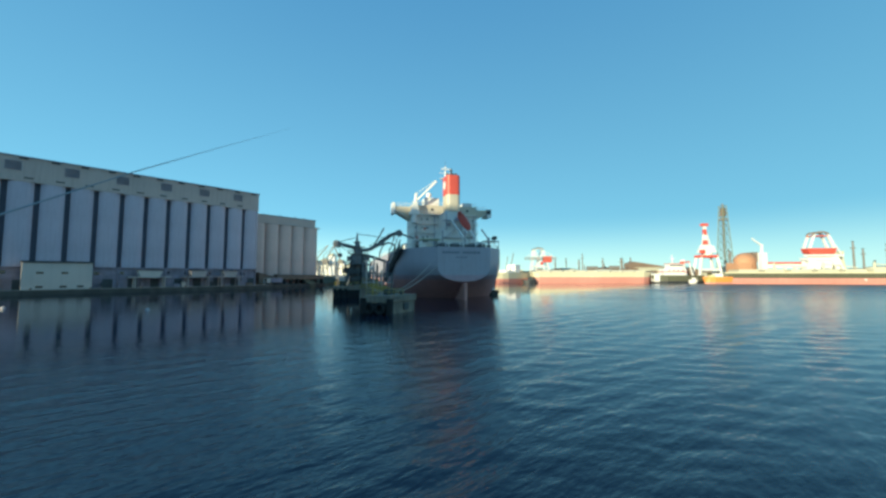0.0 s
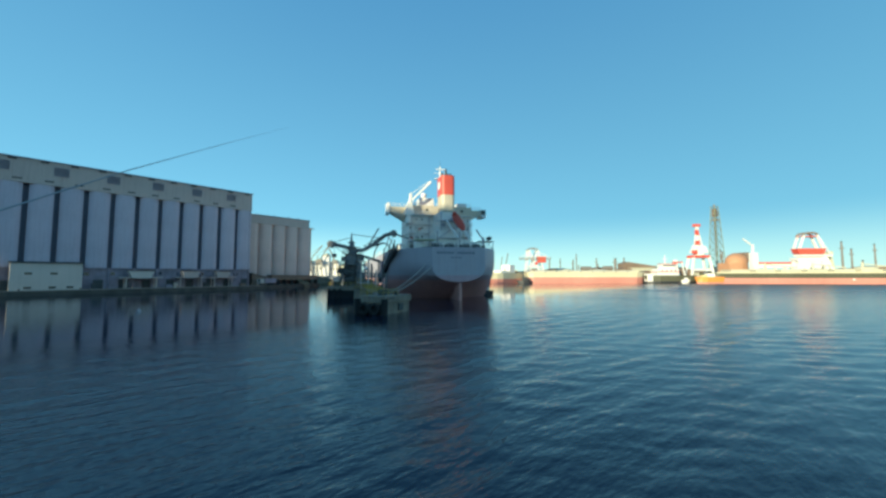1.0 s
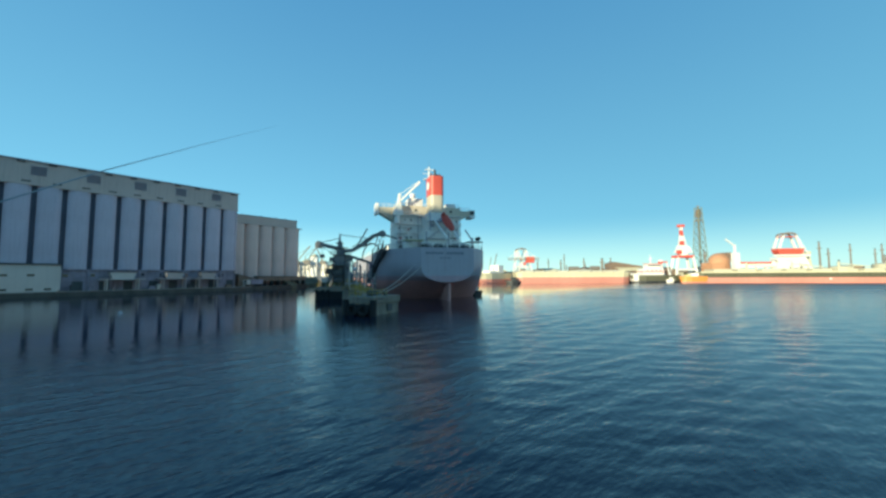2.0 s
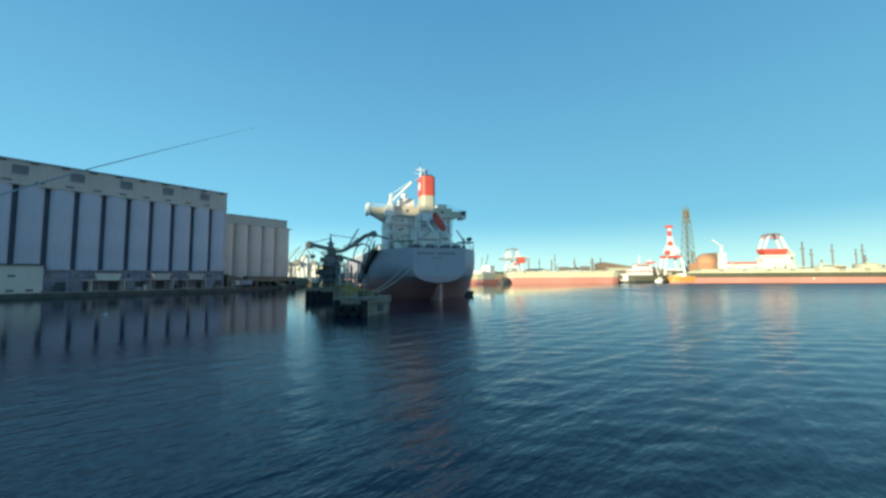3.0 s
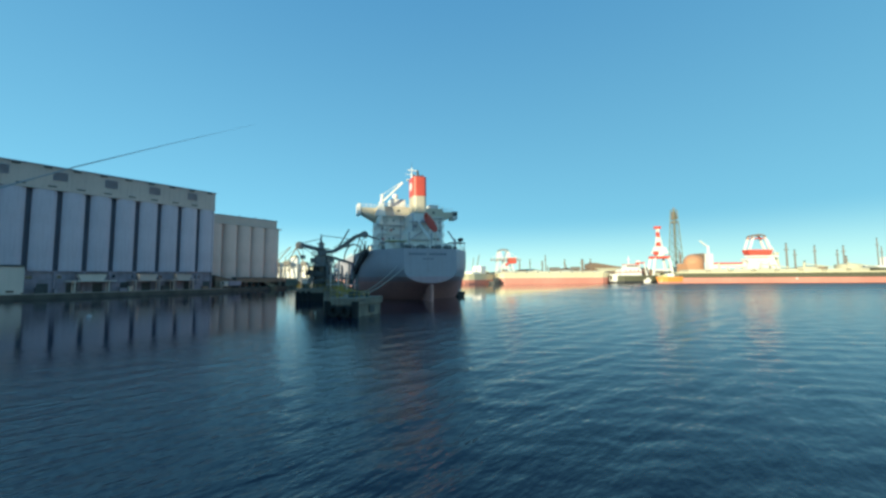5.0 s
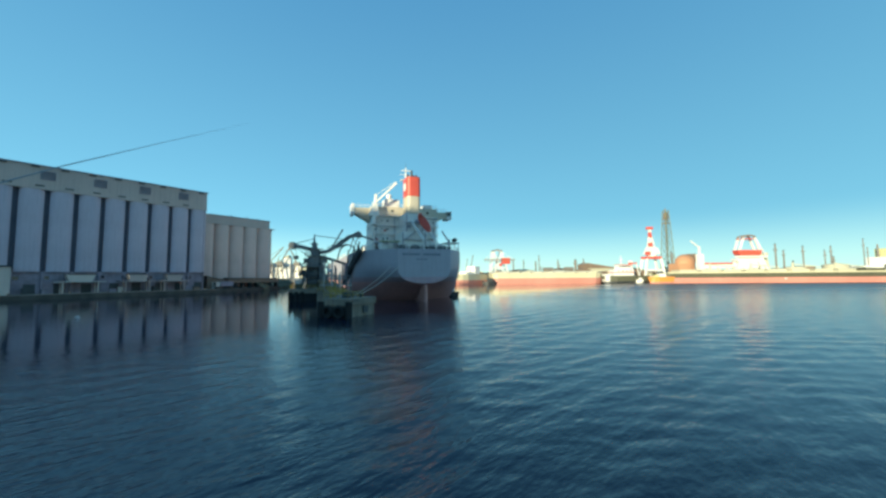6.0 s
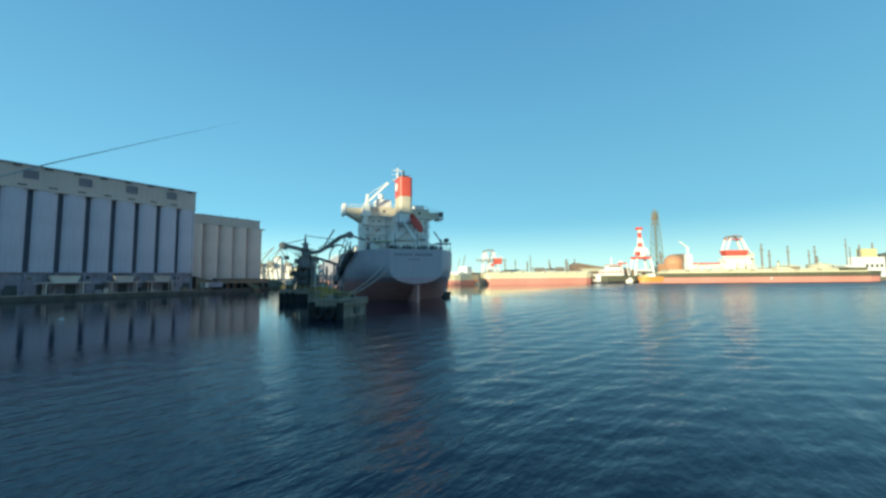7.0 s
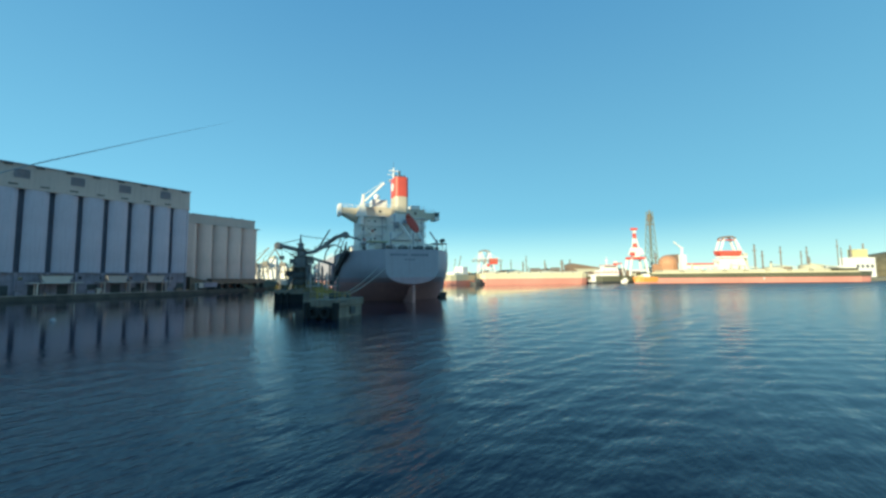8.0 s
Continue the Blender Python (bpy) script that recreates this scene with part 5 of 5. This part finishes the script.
h4, L4 = far_hull("dark_tug", (72, 291.5), (62, 292.5), 4, 0.8, 2.4, BLACK_HULL, BLACK_HULL, "small dark harbour tug", 4)
part("cabin", box(B(), 2.5, 6.5, -1.3, 1.3, 2.4, 4.8), DARK, h4)
part("mast", tube(B(), (4, 0, 4.8), (4, 0, 8), 0.12), DARK, h4)
h5, L5 = far_hull("orange_workboat", (207, 269), (188, 272), 6, 1.2, 5.0, ORANGE_HULL, WORK_ORANGE, "orange workboat moored below the striped crane", 6)
part("cabin", box(B(), 8, 13, -2.2, 2.2, 5.0, 7.4), SHIP_WHITE, h5)
part("bow_shield", box(B(), 13.5, 16, -1.8, 1.8, 5.0, 6.4), TANK_YELLOW, h5)
h6, L6 = far_hull("white_launch", (191, 284), (184, 285), 3, 0.8, 2.6, SHIP_WHITE, SHIP_WHITE, "small white launch by the jetty", 3)
part("cabin", box(B(), 1.5, 4.2, -1.0, 1.0, 2.6, 4.2), SHIP_WHITE, h6)
pontoon = thing("dark_jetty", pose(188, 297, 0), "dark timber jetty with sheds", "jetty")
part("deck", box(B(), -2, 16, -5, 6, 1.5, 4), BRICKISH, pontoon)
part("shed", prism(B(), [(0, 4), (12, 4), (12, 10), (6, 12.5), (0, 10)], -3, 5), BRICKISH, pontoon)
pj = part("pile", tube(B(), (0, -4, -3), (0, -4, 1.5), 0.5), BRICKISH, pontoon)
for k in range(1, 5):
    again(pj, Matrix.Translation((3.6 * k, 0, 0)))


def striped_mast():
    """Red and white luffing crane on a portal."""
    s = thing("striped_crane", pose(203, 290, 0), "red and white striped tower crane on a portal", "crane")
    z0 = 2.6
    for x, y in ((-9, -4), (9, -4), (-9, 5), (9, 5)):
        part("leg", beam(B(), (x, y, z0), (x * 0.62, y * 0.7, 21), 1.4, 1.4), CRANE_WHITE, s)
    part("portal_beam", box(B(), -6.8, 6.8, -3.6, 4.4, 19.5, 21.5), CRANE_RED, s, bevel=0.2)
    part("cross_beam", box(B(), -8.0, 8.0, -3.9, -2.6, 9.6, 11.0), CRANE_WHITE, s)
    part("turntable", tube(B(), (0, 0, 21.5), (0, 0, 23.5), 3.8, n=16), CRANE_WHITE, s)
    part("machine_house", prism(B(), [(-5.6, 23.5), (5.8, 23.5), (3.6, 28.5), (-2.6, 29.5)], -3, 3), CRANE_WHITE, s)
    part("cab", box(B(), -6.6, -3.6, -4.2, -1.6, 22.6, 25.4), CRANE_RED, s, bevel=0.15)
    zs = (29, 33, 37, 41.5, 45.5)
    for i, (a_, b_) in enumerate(zip(zs, zs[1:])):
        k0, k1 = 1.9 - 0.2 * i, 1.9 - 0.2 * (i + 1)
        part("mast_section", tube(B(), (-0.6, 0, a_), (-0.9, 0, b_), k0, k1, 4), CRANE_RED if i % 2 == 0 else CRANE_WHITE, s)
    part("mast_head", box(B(), -3.4, 1.8, -1.2, 1.2, 43.9, 46.0), CRANE_RED, s, bevel=0.2)
    part("stay", beam(B(), (4.5, 0, 24), (0.4, 0, 40), 0.6, 0.6), CRANE_WHITE, s)
    part("stay", beam(B(), (-4.5, 0, 24), (-1.6, 0, 38), 0.5, 0.5), CRANE_WHITE, s)


striped_mast()


def lattice_tower(x, y, z0, z1, w0, w1, bays, material, label, name="flare_tower"):
    s = thing(name, pose(x, y, z0, 0, 0, 12), label, "tower")
    H = z1 - z0
    corner = ((-1, -1), (1, -1), (1, 1), (-1, 1))
    for cx, cy in corner:
        part("leg", beam(B(), (cx * w0 / 2, cy * w0 / 2, 0), (cx * w1 / 2, cy * w1 / 2, H), 0.65, 0.65), material, s)
    for b in range(bays):
        t0, t1 = b / bays, (b + 1) / bays
        k0, k1 = (w0 + (w1 - w0) * t0) / 2, (w0 + (w1 - w0) * t1) / 2
        for i in range(4):
            (ax, ay), (bx, by) = corner[i], corner[(i + 1) % 4]
            part("brace", beam(B(), (ax * k0, ay * k0, H * t0), (bx * k1, by * k1, H * t1), 0.26, 0.26), material, s)
            part("brace", beam(B(), (bx * k0, by * k0, H * t0), (ax * k1, ay * k1, H * t1), 0.26, 0.26), material, s)
            part("girt", beam(B(), (ax * k1, ay * k1, H * t1), (bx * k1, by * k1, H * t1), 0.28, 0.28), material, s)
    for dx in (-0.9, 0.9):
        part("flare_pipe", tube(B(), (dx, 0, 0), (dx, 0, H + 2.5), 0.38, n=10), STACK, s)
    part("head_platform", box(B(), -w1 * 0.62, w1 * 0.62, -w1 * 0.62, w1 * 0.62, H * 0.80, H * 0.82), STACK, s)
    part("head_cage", box(B(), -w1 * 0.4, w1 * 0.4, -w1 * 0.4, w1 * 0.4, H * 0.86, H * 0.97), BRICKISH, s)


lattice_tower(299.5, 400, 2.6, 80, 11.5, 4.6, 9, TOWER_GREEN, "tall green lattice flare tower with twin pipes")


def arch_gantry(x, y, k, label, turn=0):
    """Quay unloader: portal legs, red trolley house, white A-frame and boom."""
    s = thing("quay_crane", pose(x, y, 2.6, 0, 0, turn), label, "crane", "quay cranes")
    for lx in (-8.6, 8.6):
        for ly in (-3.5, 3.5):
            part("leg", beam(B(), (lx * k, ly * k, 0), (lx * 0.86 * k, ly * k, 15 * k), 2.0 * k, 2.0 * k), CRANE_WHITE, s)
    part("sill_beam", box(B(), -9.2 * k, 9.2 * k, -4.4 * k, -3.0 * k, 3.0 * k, 5.0 * k), CRANE_WHITE, s)
    part("portal_beam", box(B(), -9.6 * k, 9.6 * k, -3.9 * k, 3.9 * k, 13.5 * k, 15.8 * k), CRANE_WHITE, s, bevel=0.15)
    part("machine_house", prism(B(), [(-4.5 * k, 15.8 * k), (4.5 * k, 15.8 * k), (8 * k, 19.0 * k), (8.8 * k, 21.5 * k), (-8.8 * k, 21.5 * k), (-8 * k, 19.0 * k)], -3.2 * k, 3.2 * k), CRANE_RED, s, "red machine house")
    part("roof", box(B(), -8.9 * k, 8.9 * k, -3.4 * k, 3.4 * k, 21.5 * k, 22.1 * k), CRANE_RED, s)
    for lx in (-1, 1):
        for ly in (-2.6, 2.6):
            part("a_frame", beam(B(), (lx * 7.6 * k, ly * k, 22 * k), (lx * 4.2 * k, ly * k, 31.5 * k), 1.2 * k, 1.2 * k), CRANE_WHITE, s)
    for ly in (-2.6, 2.6):
        bm = B()
        prev = Vector((-5.0 * k, ly * k, 31.0 * k))
        for i in range(1, 9):
            c = Vector((-5.0 * k * math.cos(math.pi * i / 8), ly * k, (31.0 + 2.4 * math.sin(math.pi * i / 8)) * k))
            beam(bm, prev, c, 1.0 * k, 1.0 * k)
            prev = c
        part("arch", bm, BRICKISH, s, "dark arched head")
    part("arch_tie", box(B(), -5.2 * k, 5.2 * k, -3 * k, 3 * k, 30.4 * k, 31.0 * k), CRANE_RED, s)
    for lx in (-1, 1):
        part("spread_leg", beam(B(), (lx * 8.0 * k, -4.2 * k, 14 * k), (lx * 14.5 * k, -4.2 * k, 0), 1.6 * k, 1.6 * k), CRANE_WHITE, s)
    part("boom", beam(B(), (-12 * k, -3.6 * k, 17 * k), (12 * k, -3.6 * k, 17 * k), 1.2 * k, 1.2 * k), CRANE_WHITE, s)
    part("stay", beam(B(), (4.6 * k, -2.6 * k, 32 * k), (11.5 * k, -3.0 * k, 18 * k), 0.4 * k, 0.4 * k), CRANE_WHITE, s)
    part("hopper", prism(B(), [(-4 * k, 6 * k), (4 * k, 6 * k), (8 * k, 13.5 * k), (-8 * k, 13.5 * k)], -3 * k, 3 * k), CRANE_WHITE, s)
    part("cab", box(B(), 4 * k, 8 * k, -7 * k, -4.8 * k, 10.5 * k, 13.4 * k), CRANE_WHITE, s)
    return s


arch_gantry(279.5, 280, 1.06, "large white and red quay unloader", -8)


def portal_crane(x, y):
    """Quay crane: splayed pale legs up to an arched head, red house and a long level boom."""
    s = thing("quay_crane", pose(x, y, 2.6), "pale quay crane with arched head, red house and brown boom", "crane", "quay cranes")
    for ly in (-3.5, 3.5):
        for x0, x1 in ((-6.5, -4.0), (11.0, 4.2), (-5.5, 4.0), (8.5, -3.6)):
            part("leg", beam(B(), (x0, ly, 0), (x1, ly, 25.5), 0.8, 0.8), CRANE_WHITE, s)
        bm = B()
        prev = Vector((-4.2, ly, 25.2))
        for k in range(1, 9):
            c = Vector((0.1 - 4.3 * math.cos(math.pi * k / 8), ly, 25.2 + 2.0 * math.sin(math.pi * k / 8)))
            beam(bm, prev, c, 0.7, 0.7)
            prev = c
        part("arch", bm, BRICKISH, s, "dark arched head")
        for z in (6.0, 11.0):
            part("cross_beam", beam(B(), (-6.0 + z * 0.1, ly, z), (10.6 - z * 0.26, ly, z), 0.7, 0.8), CRANE_WHITE, s)
    for z, x0, x1 in ((11.0, -5.4, 7.7), (25.0, -4.0, 4.2)):
        for x_ in (x0, x1):
            part("tie", beam(B(), (x_, -3.5, z), (x_, 3.5, z), 0.6, 0.6), CRANE_WHITE, s)
    part("machine_house", box(B(), 4.2, 11.2, -4.4, 1.0, 14.6, 19.8), CRANE_RED, s, "red machine house", bevel=0.2)
    part("house_roof", box(B(), 3.9, 11.5, -4.7, 1.3, 19.8, 20.2), CRANE_WHITE, s)
    part("cab", box(B(), 1.4, 3.6, -5.2, -3.0, 12.6, 15.0), CRANE_RED, s, bevel=0.12)
    bm = B()
    for z in (17.2, 18.6):
        beam(bm, (-12.5, -4.2, z), (15.5, -4.2, z), 0.45, 0.45)
    for k in range(14):
        beam(bm, (-12.5 + 2 * k, -4.2, 17.2 if k % 2 else 18.6), (-10.5 + 2 * k, -4.2, 18.6 if k % 2 else 17.2), 0.22, 0.22)
    part("boom", bm, BRICKISH, s, "brown lattice boom")
    for x_ in (-11.5, 14.5):
        part("stay", tube(B(), (x_, -4.2, 18.6), (0.1, -3.5, 27.0), 0.16, n=6), CRANE_WHITE, s)


portal_crane(83, 330)
yl = thing("yellow_portal", pose(297, 282, 2.6, 0, 0, -8), "pale yellow portal frame beside the unloader", "crane")
part("leg", beam(B(), (-6, 0, 0), (-4, 0, 21), 2.2, 2.2), SHED, yl)
part("leg", beam(B(), (3, 0, 0), (0, 0, 21), 2.2, 2.2), SHED, yl)
part("beam", box(B(), -6, 2, -1.4, 1.4, 19, 21.5), SHED, yl)

# rust-red domed store with a white leg and conveyor beside it
st = thing("domed_store", pose(240, 300, 2.6), "rust-red domed storage building", "building")
dm = B()
rings = []
for z, r in ((0, 7.6), (13, 7.6), (16.5, 7.2), (19.0, 5.6), (20.6, 3.2), (21.2, 1.0)):
    rings.append([dm.verts.new((r * math.cos(2 * math.pi * i / 28), r * math.sin(2 * math.pi * i / 28), z)) for i in range(28)])
for a_, b_ in zip(rings, rings[1:]):
    for i in range(28):
        dm.faces.new((a_[i], a_[(i + 1) % 28], b_[(i + 1) % 28], b_[i]))
dm.faces.new(rings[-1])
part("shell", dm, RUST_TANK, st)
part("annex", box(B(), -15, -4, -12, 0, 0, 13), RUST_TANK, st)
part("cap_house", box(B(), 3, 7, -5, 3, 14, 21.5), BRICKISH, st)
part("tower_leg", box(B(), -0.2, 3.6, -17, -13, 0, 20.5), CRANE_WHITE, st, "white conveyor leg")
part("raised_jib", beam(B(), (2.5, -14, 26), (-5, -14, 31.5), 0.7, 0.9), CRANE_WHITE, st)
part("jib_post", beam(B(), (2.2, -14, 20.5), (2.4, -14, 27), 1.2, 1.2), CRANE_WHITE, st)
cv = thing("conveyor_gallery", pose(243, 287, 2.6, 0, 0, -6), "white and red conveyor gallery on posts", "conveyor")
part("gallery", box(B(), 0, 30, -1.6, 1.6, 9.2, 12.0), CRANE_WHITE, cv)
part("stripe", box(B(), 0, 26, -1.75, -1.55, 12.0, 13.4), CRANE_RED, cv)
for k in range(5):
    part("post", box(B(), 1 + k * 7, 2 + k * 7, -1, 1, 0, 9.2), CRANE_WHITE, cv)

# plant behind: sheds, stacks, tanks and columns
rng = random.Random(21)
for i in range(30):
    x = -60 + i * 17 + rng.uniform(-5, 5)
    y = 345 + rng.uniform(0, 60) - max(0, (x - 190)) * 0.12
    w_, d_, h_ = rng.uniform(9, 20), rng.uniform(8, 14), rng.uniform(5, 11)
    s = thing("plant_shed", pose(x, y, 2.6, 0, 0, rng.uniform(-10, 10)), rng.choice(("pale sheet-metal shed in the plant", "brown process building in the plant")), "building", "plant sheds")
    m_ = SHED if "pale" in s["label"] else BRICKISH
    part("wall", box(B(), -w_ / 2, w_ / 2, -d_ / 2, d_ / 2, 0, h_), m_, s)
    part("roof", prism(B(), [(-w_ / 2 - 0.3, h_), (w_ / 2 + 0.3, h_), (0, h_ + rng.uniform(1, 2.6))], -d_ / 2 - 0.3, d_ / 2 + 0.3), rng.choice((DARK, SHED, BRICKISH)), s)
    part("door", box(B(), -2, 2, -d_ / 2 - 0.1, -d_ / 2 + 0.1, 0, 4), DARK, s)
# stacks: place along the shore, distance back, height, radius
for x, y, h_, r_ in ((113, 380, 18, 1.2), (124, 380, 20, 0.9), (137, 380, 18.5, 1.3), (140.5, 380, 24.5, 0.9), (161, 380, 20, 1.2), (180, 380, 20, 2.3), (189, 380, 20.5, 1.3), (100, 400, 14, 1.0), (150, 400, 14, 1.0), (171, 400, 15, 1.0),
                    (338, 310, 31, 1.3), (346, 310, 25, 1.2), (366, 310, 29, 1.1), (388.5, 310, 25, 1.0), (395, 310, 29, 1.1), (430, 310, 36, 0.8), (434, 310, 28, 0.8), (320, 330, 16, 1.2), (352, 335, 17, 1.2), (378, 330, 16, 1.4), (410, 320, 20, 1.4), (252, 330, 24, 1.0), (262, 345, 26, 0.9)):
    s = thing("stack", pose(x, y, 2.6), "slim grey plant stack with a platform", "chimney", "plant stacks")
    part("shaft", tube(B(), (0, 0, 0), (0, 0, h_), r_ * 0.7, r_ * 0.45, 12), STACK, s)
    part("platform", tube(B(), (0, 0, h_ * 0.82), (0, 0, h_ * 0.85), r_ * 1.2, n=12), STACK, s)
    part("rim", tube(B(), (0, 0, h_), (0, 0, h_ + 0.6), r_ * 0.6, n=12), DARK, s)
for x, y, r_, h_ in ((205, 350, 8, 9), (225, 352, 7, 8), (120, 360, 8, 9), (150, 352, 9, 8), (330, 320, 9, 9), (362, 315, 8, 10), (392, 305, 9, 12), (420, 310, 10, 9)):
    s = thing("storage_tank", pose(x, y, 2.6), "pale round storage tank in the plant", "tank", "plant tanks")
    part("shell", tube(B(), (0, 0, 0), (0, 0, h_), r_, n=28), SHED, s)
    part("roof", tube(B(), (0, 0, h_), (0, 0, h_ + 1.4), r_, 0.6, 28), SHED, s)
for x, y, w_, h_ in ((144, 362, 20, 8), (166, 364, 18, 8.5), (262, 330, 20, 9)):
    s = thing("pipe_rack", pose(x, y, 2.6), "brown pipe rack and process frame", "plant", "plant frames")
    for k in range(6):
        part("column", box(B(), -w_ / 2 + k * w_ / 5 - 0.4, -w_ / 2 + k * w_ / 5 + 0.4, -3, 3, 0, h_), BRICKISH, s)
    for z in (0.45, 0.75, 1.0):
        part("floor", box(B(), -w_ / 2, w_ / 2, -3.2, 3.2, h_ * z - 0.5, h_ * z), BRICKISH, s)
    part("vessel", tube(B(), (-w_ * 0.3, 0, h_ + 2), (w_ * 0.2, 0, h_ + 2), 2, n=14), STACK, s)

# sunlit cranes and stores beyond the bank, seen in the gap past the silos
for x, y, w_, h_, m_ in ((-203, 600, 12, 22, SHIP_WHITE), (-190, 604, 14, 26, CRANE_WHITE), (-176, 600, 10, 34, SHIP_WHITE), (-164, 606, 13, 24, SHIP_WHITE), (-150, 600, 14, 18, SHED), (-215, 610, 16, 15, SHIP_WHITE)):
    s = thing("white_store", pose(x, y, 2.6), "sunlit white store beyond the bank", "building", "white stores")
    part("wall", box(B(), -w_ / 2, w_ / 2, -6, 6, 0, h_), m_, s)
    part("roof", prism(B(), [(-w_ / 2 - 0.2, h_), (w_ / 2 + 0.2, h_), (w_ * 0.2, h_ + 4)], -6.2, 6.2), SHED, s)
    for k in range(3):
        part("window", box(B(), -w_ * 0.35 + k * w_ * 0.3, -w_ * 0.2 + k * w_ * 0.3, -6.1, -5.9, h_ * 0.5, h_ * 0.62), DARK, s)
for x, y, lean in ((-200, 590, 20), (-184, 588, 15), (-160, 590, -12)):
    s = thing("harbour_crane", pose(x, y, 2.6), "grey level-luffing harbour crane", "crane", "harbour cranes")
    for lx in (-4, 4):
        part("leg", beam(B(), (lx * 1.4, 0, 0), (lx * 0.5, 0, 22), 1.4, 1.4), STACK, s)
    part("house", box(B(), -4.2, 4.2, -3, 3, 22, 27), STACK, s)
    part("jib", beam(B(), (0, 0, 26), (lean, 0, 50), 1.3, 1.3), STACK, s)
    part("mast", beam(B(), (-2.5, 0, 27), (-2.5, 0, 34), 1.0, 1.0), STACK, s)
    part("stay", tube(B(), (-2.5, 0, 34), (lean, 0, 50), 0.3), STACK, s)

rf = thing("long_store", pose(196, 372, 2.6), "long brown store with a sloping roof", "building")
part("wall", box(B(), -14, 18, -6, 6, 0, 11), SHED, rf)
part("roof", prism(B(), [(-14.5, 11), (18.5, 11), (18.5, 12.2), (-10, 16.5), (-14.5, 15)], -6.4, 6.4), BRICKISH, rf)
hill = tagged(part("far_hill", ball(B(), (520, 330, 2), 30, (1.6, 1, 0.9)), SCRUB, smooth=True), "dark green wooded rise beyond the plant", "hill", kind="structure")

# ---- near the camera: the boat's long whip rod, and probable gulls built as floats ----
def dirv(az, el, d):
    a_, e_ = radians(az), radians(el)
    return Vector((math.sin(a_) * math.cos(e_) * d, math.cos(a_) * math.cos(e_) * d, 6.5 + math.sin(e_) * d))


boat = thing("own_boat", pose(0, 0, 0), "white boat deck that carries the viewpoint", "boat")
plan = [(-3.0, 0.9), (3.0, 0.9), (3.6, -3), (3.7, -9), (3.0, -13.5), (1.4, -17), (0, -18.5), (-1.4, -17), (-3.0, -13.5), (-3.7, -9), (-3.6, -3)]
hb = B()
rings = []
for z, k in ((-0.6, 0.72), (0.6, 0.86), (4.6, 1.0), (5.15, 1.01)):
    rings.append([hb.verts.new((x * k, (y + 8) * (0.9 + 0.1 * k) - 8, z)) for x, y in plan])
for a_, b_ in zip(rings, rings[1:]):
    for k in range(len(plan)):
        hb.faces.new((a_[k], a_[(k + 1) % len(plan)], b_[(k + 1) % len(plan)], b_[k]))
hb.faces.new(rings[0][::-1])
part("hull", hb, SHIP_WHITE, boat)
db = B()
db.faces.new([db.verts.new((x * 0.985, (y + 8) * 0.985 - 8, 4.7)) for x, y in plan])
part("deck", db, DECK_GREEN, boat)
cabin = part("wheelhouse", box(B(), -2.2, 2.2, -12.5, -7, 4.7, 7.4), SHIP_WHITE, boat, bevel=0.12)
part("roof", box(B(), -2.5, 2.5, -12.9, -6.6, 7.4, 7.55), SHIP_WHITE, cabin)
for x in (-1.3, 0.1, 1.5):
    part("window", box(B(), x - 0.6, x + 0.5, -7.04, -6.9, 5.9, 6.9), GLASS, cabin)
rod = thing("whip_rod", Matrix.Identity(4), "thin black tapered rod fixed to the boat", "rod")
ends = [(-86, -24.0, 3.2), (-75, -11.5, 3.5), (-62, -2.6, 3.9), (-49.84, 5.9, 4.0), (-39.8, 12.0, 4.15), (-30.45, 16.7, 4.4), (-21.8, 20.4, 4.7)]
radius = [0.015, 0.012, 0.0095, 0.0072, 0.0042, 0.0020, 0.0004]
rp = [dirv(*e_) for e_ in ends]
bm = B()
rings = []
for c, r_ in zip(rp, radius):
    way = (rp[-1] - rp[0]).normalized()
    u = way.orthogonal().normalized()
    w = way.cross(u)
    rings.append([bm.verts.new(c + (u * math.cos(k * math.pi / 4) + w * math.sin(k * math.pi / 4)) * r_) for k in range(8)])
for a_, b_ in zip(rings, rings[1:]):
    for k in range(8):
        bm.faces.new((a_[k], a_[(k + 1) % 8], b_[(k + 1) % 8], b_[k]))
bm.faces.new(rings[0][::-1])
bm.faces.new(rings[-1])
part("shaft", bm, ROD, rod)
part("socket", tube(B(), (rp[0].x, rp[0].y, 4.7), rp[0], 0.05, 0.03, 10), DARK, rod)

# white dots on the water, probably gulls, stood in for by float shapes
for x, y in ((-53.6, 69.0), (-83.7, 72.3)):
    g = thing("float", pose(x, y, 0), "small white dot on the water, probably a gull, built as a float", "float", "floats")
    part("body", ball(B(), (0, 0, 0.12), 0.34, (1.2, 0.9, 0.8)), GULL, g, smooth=True)
    part("ring", tube(B(), (0, 0, 0.42), (0, 0, 0.55), 0.09), GULL, g)
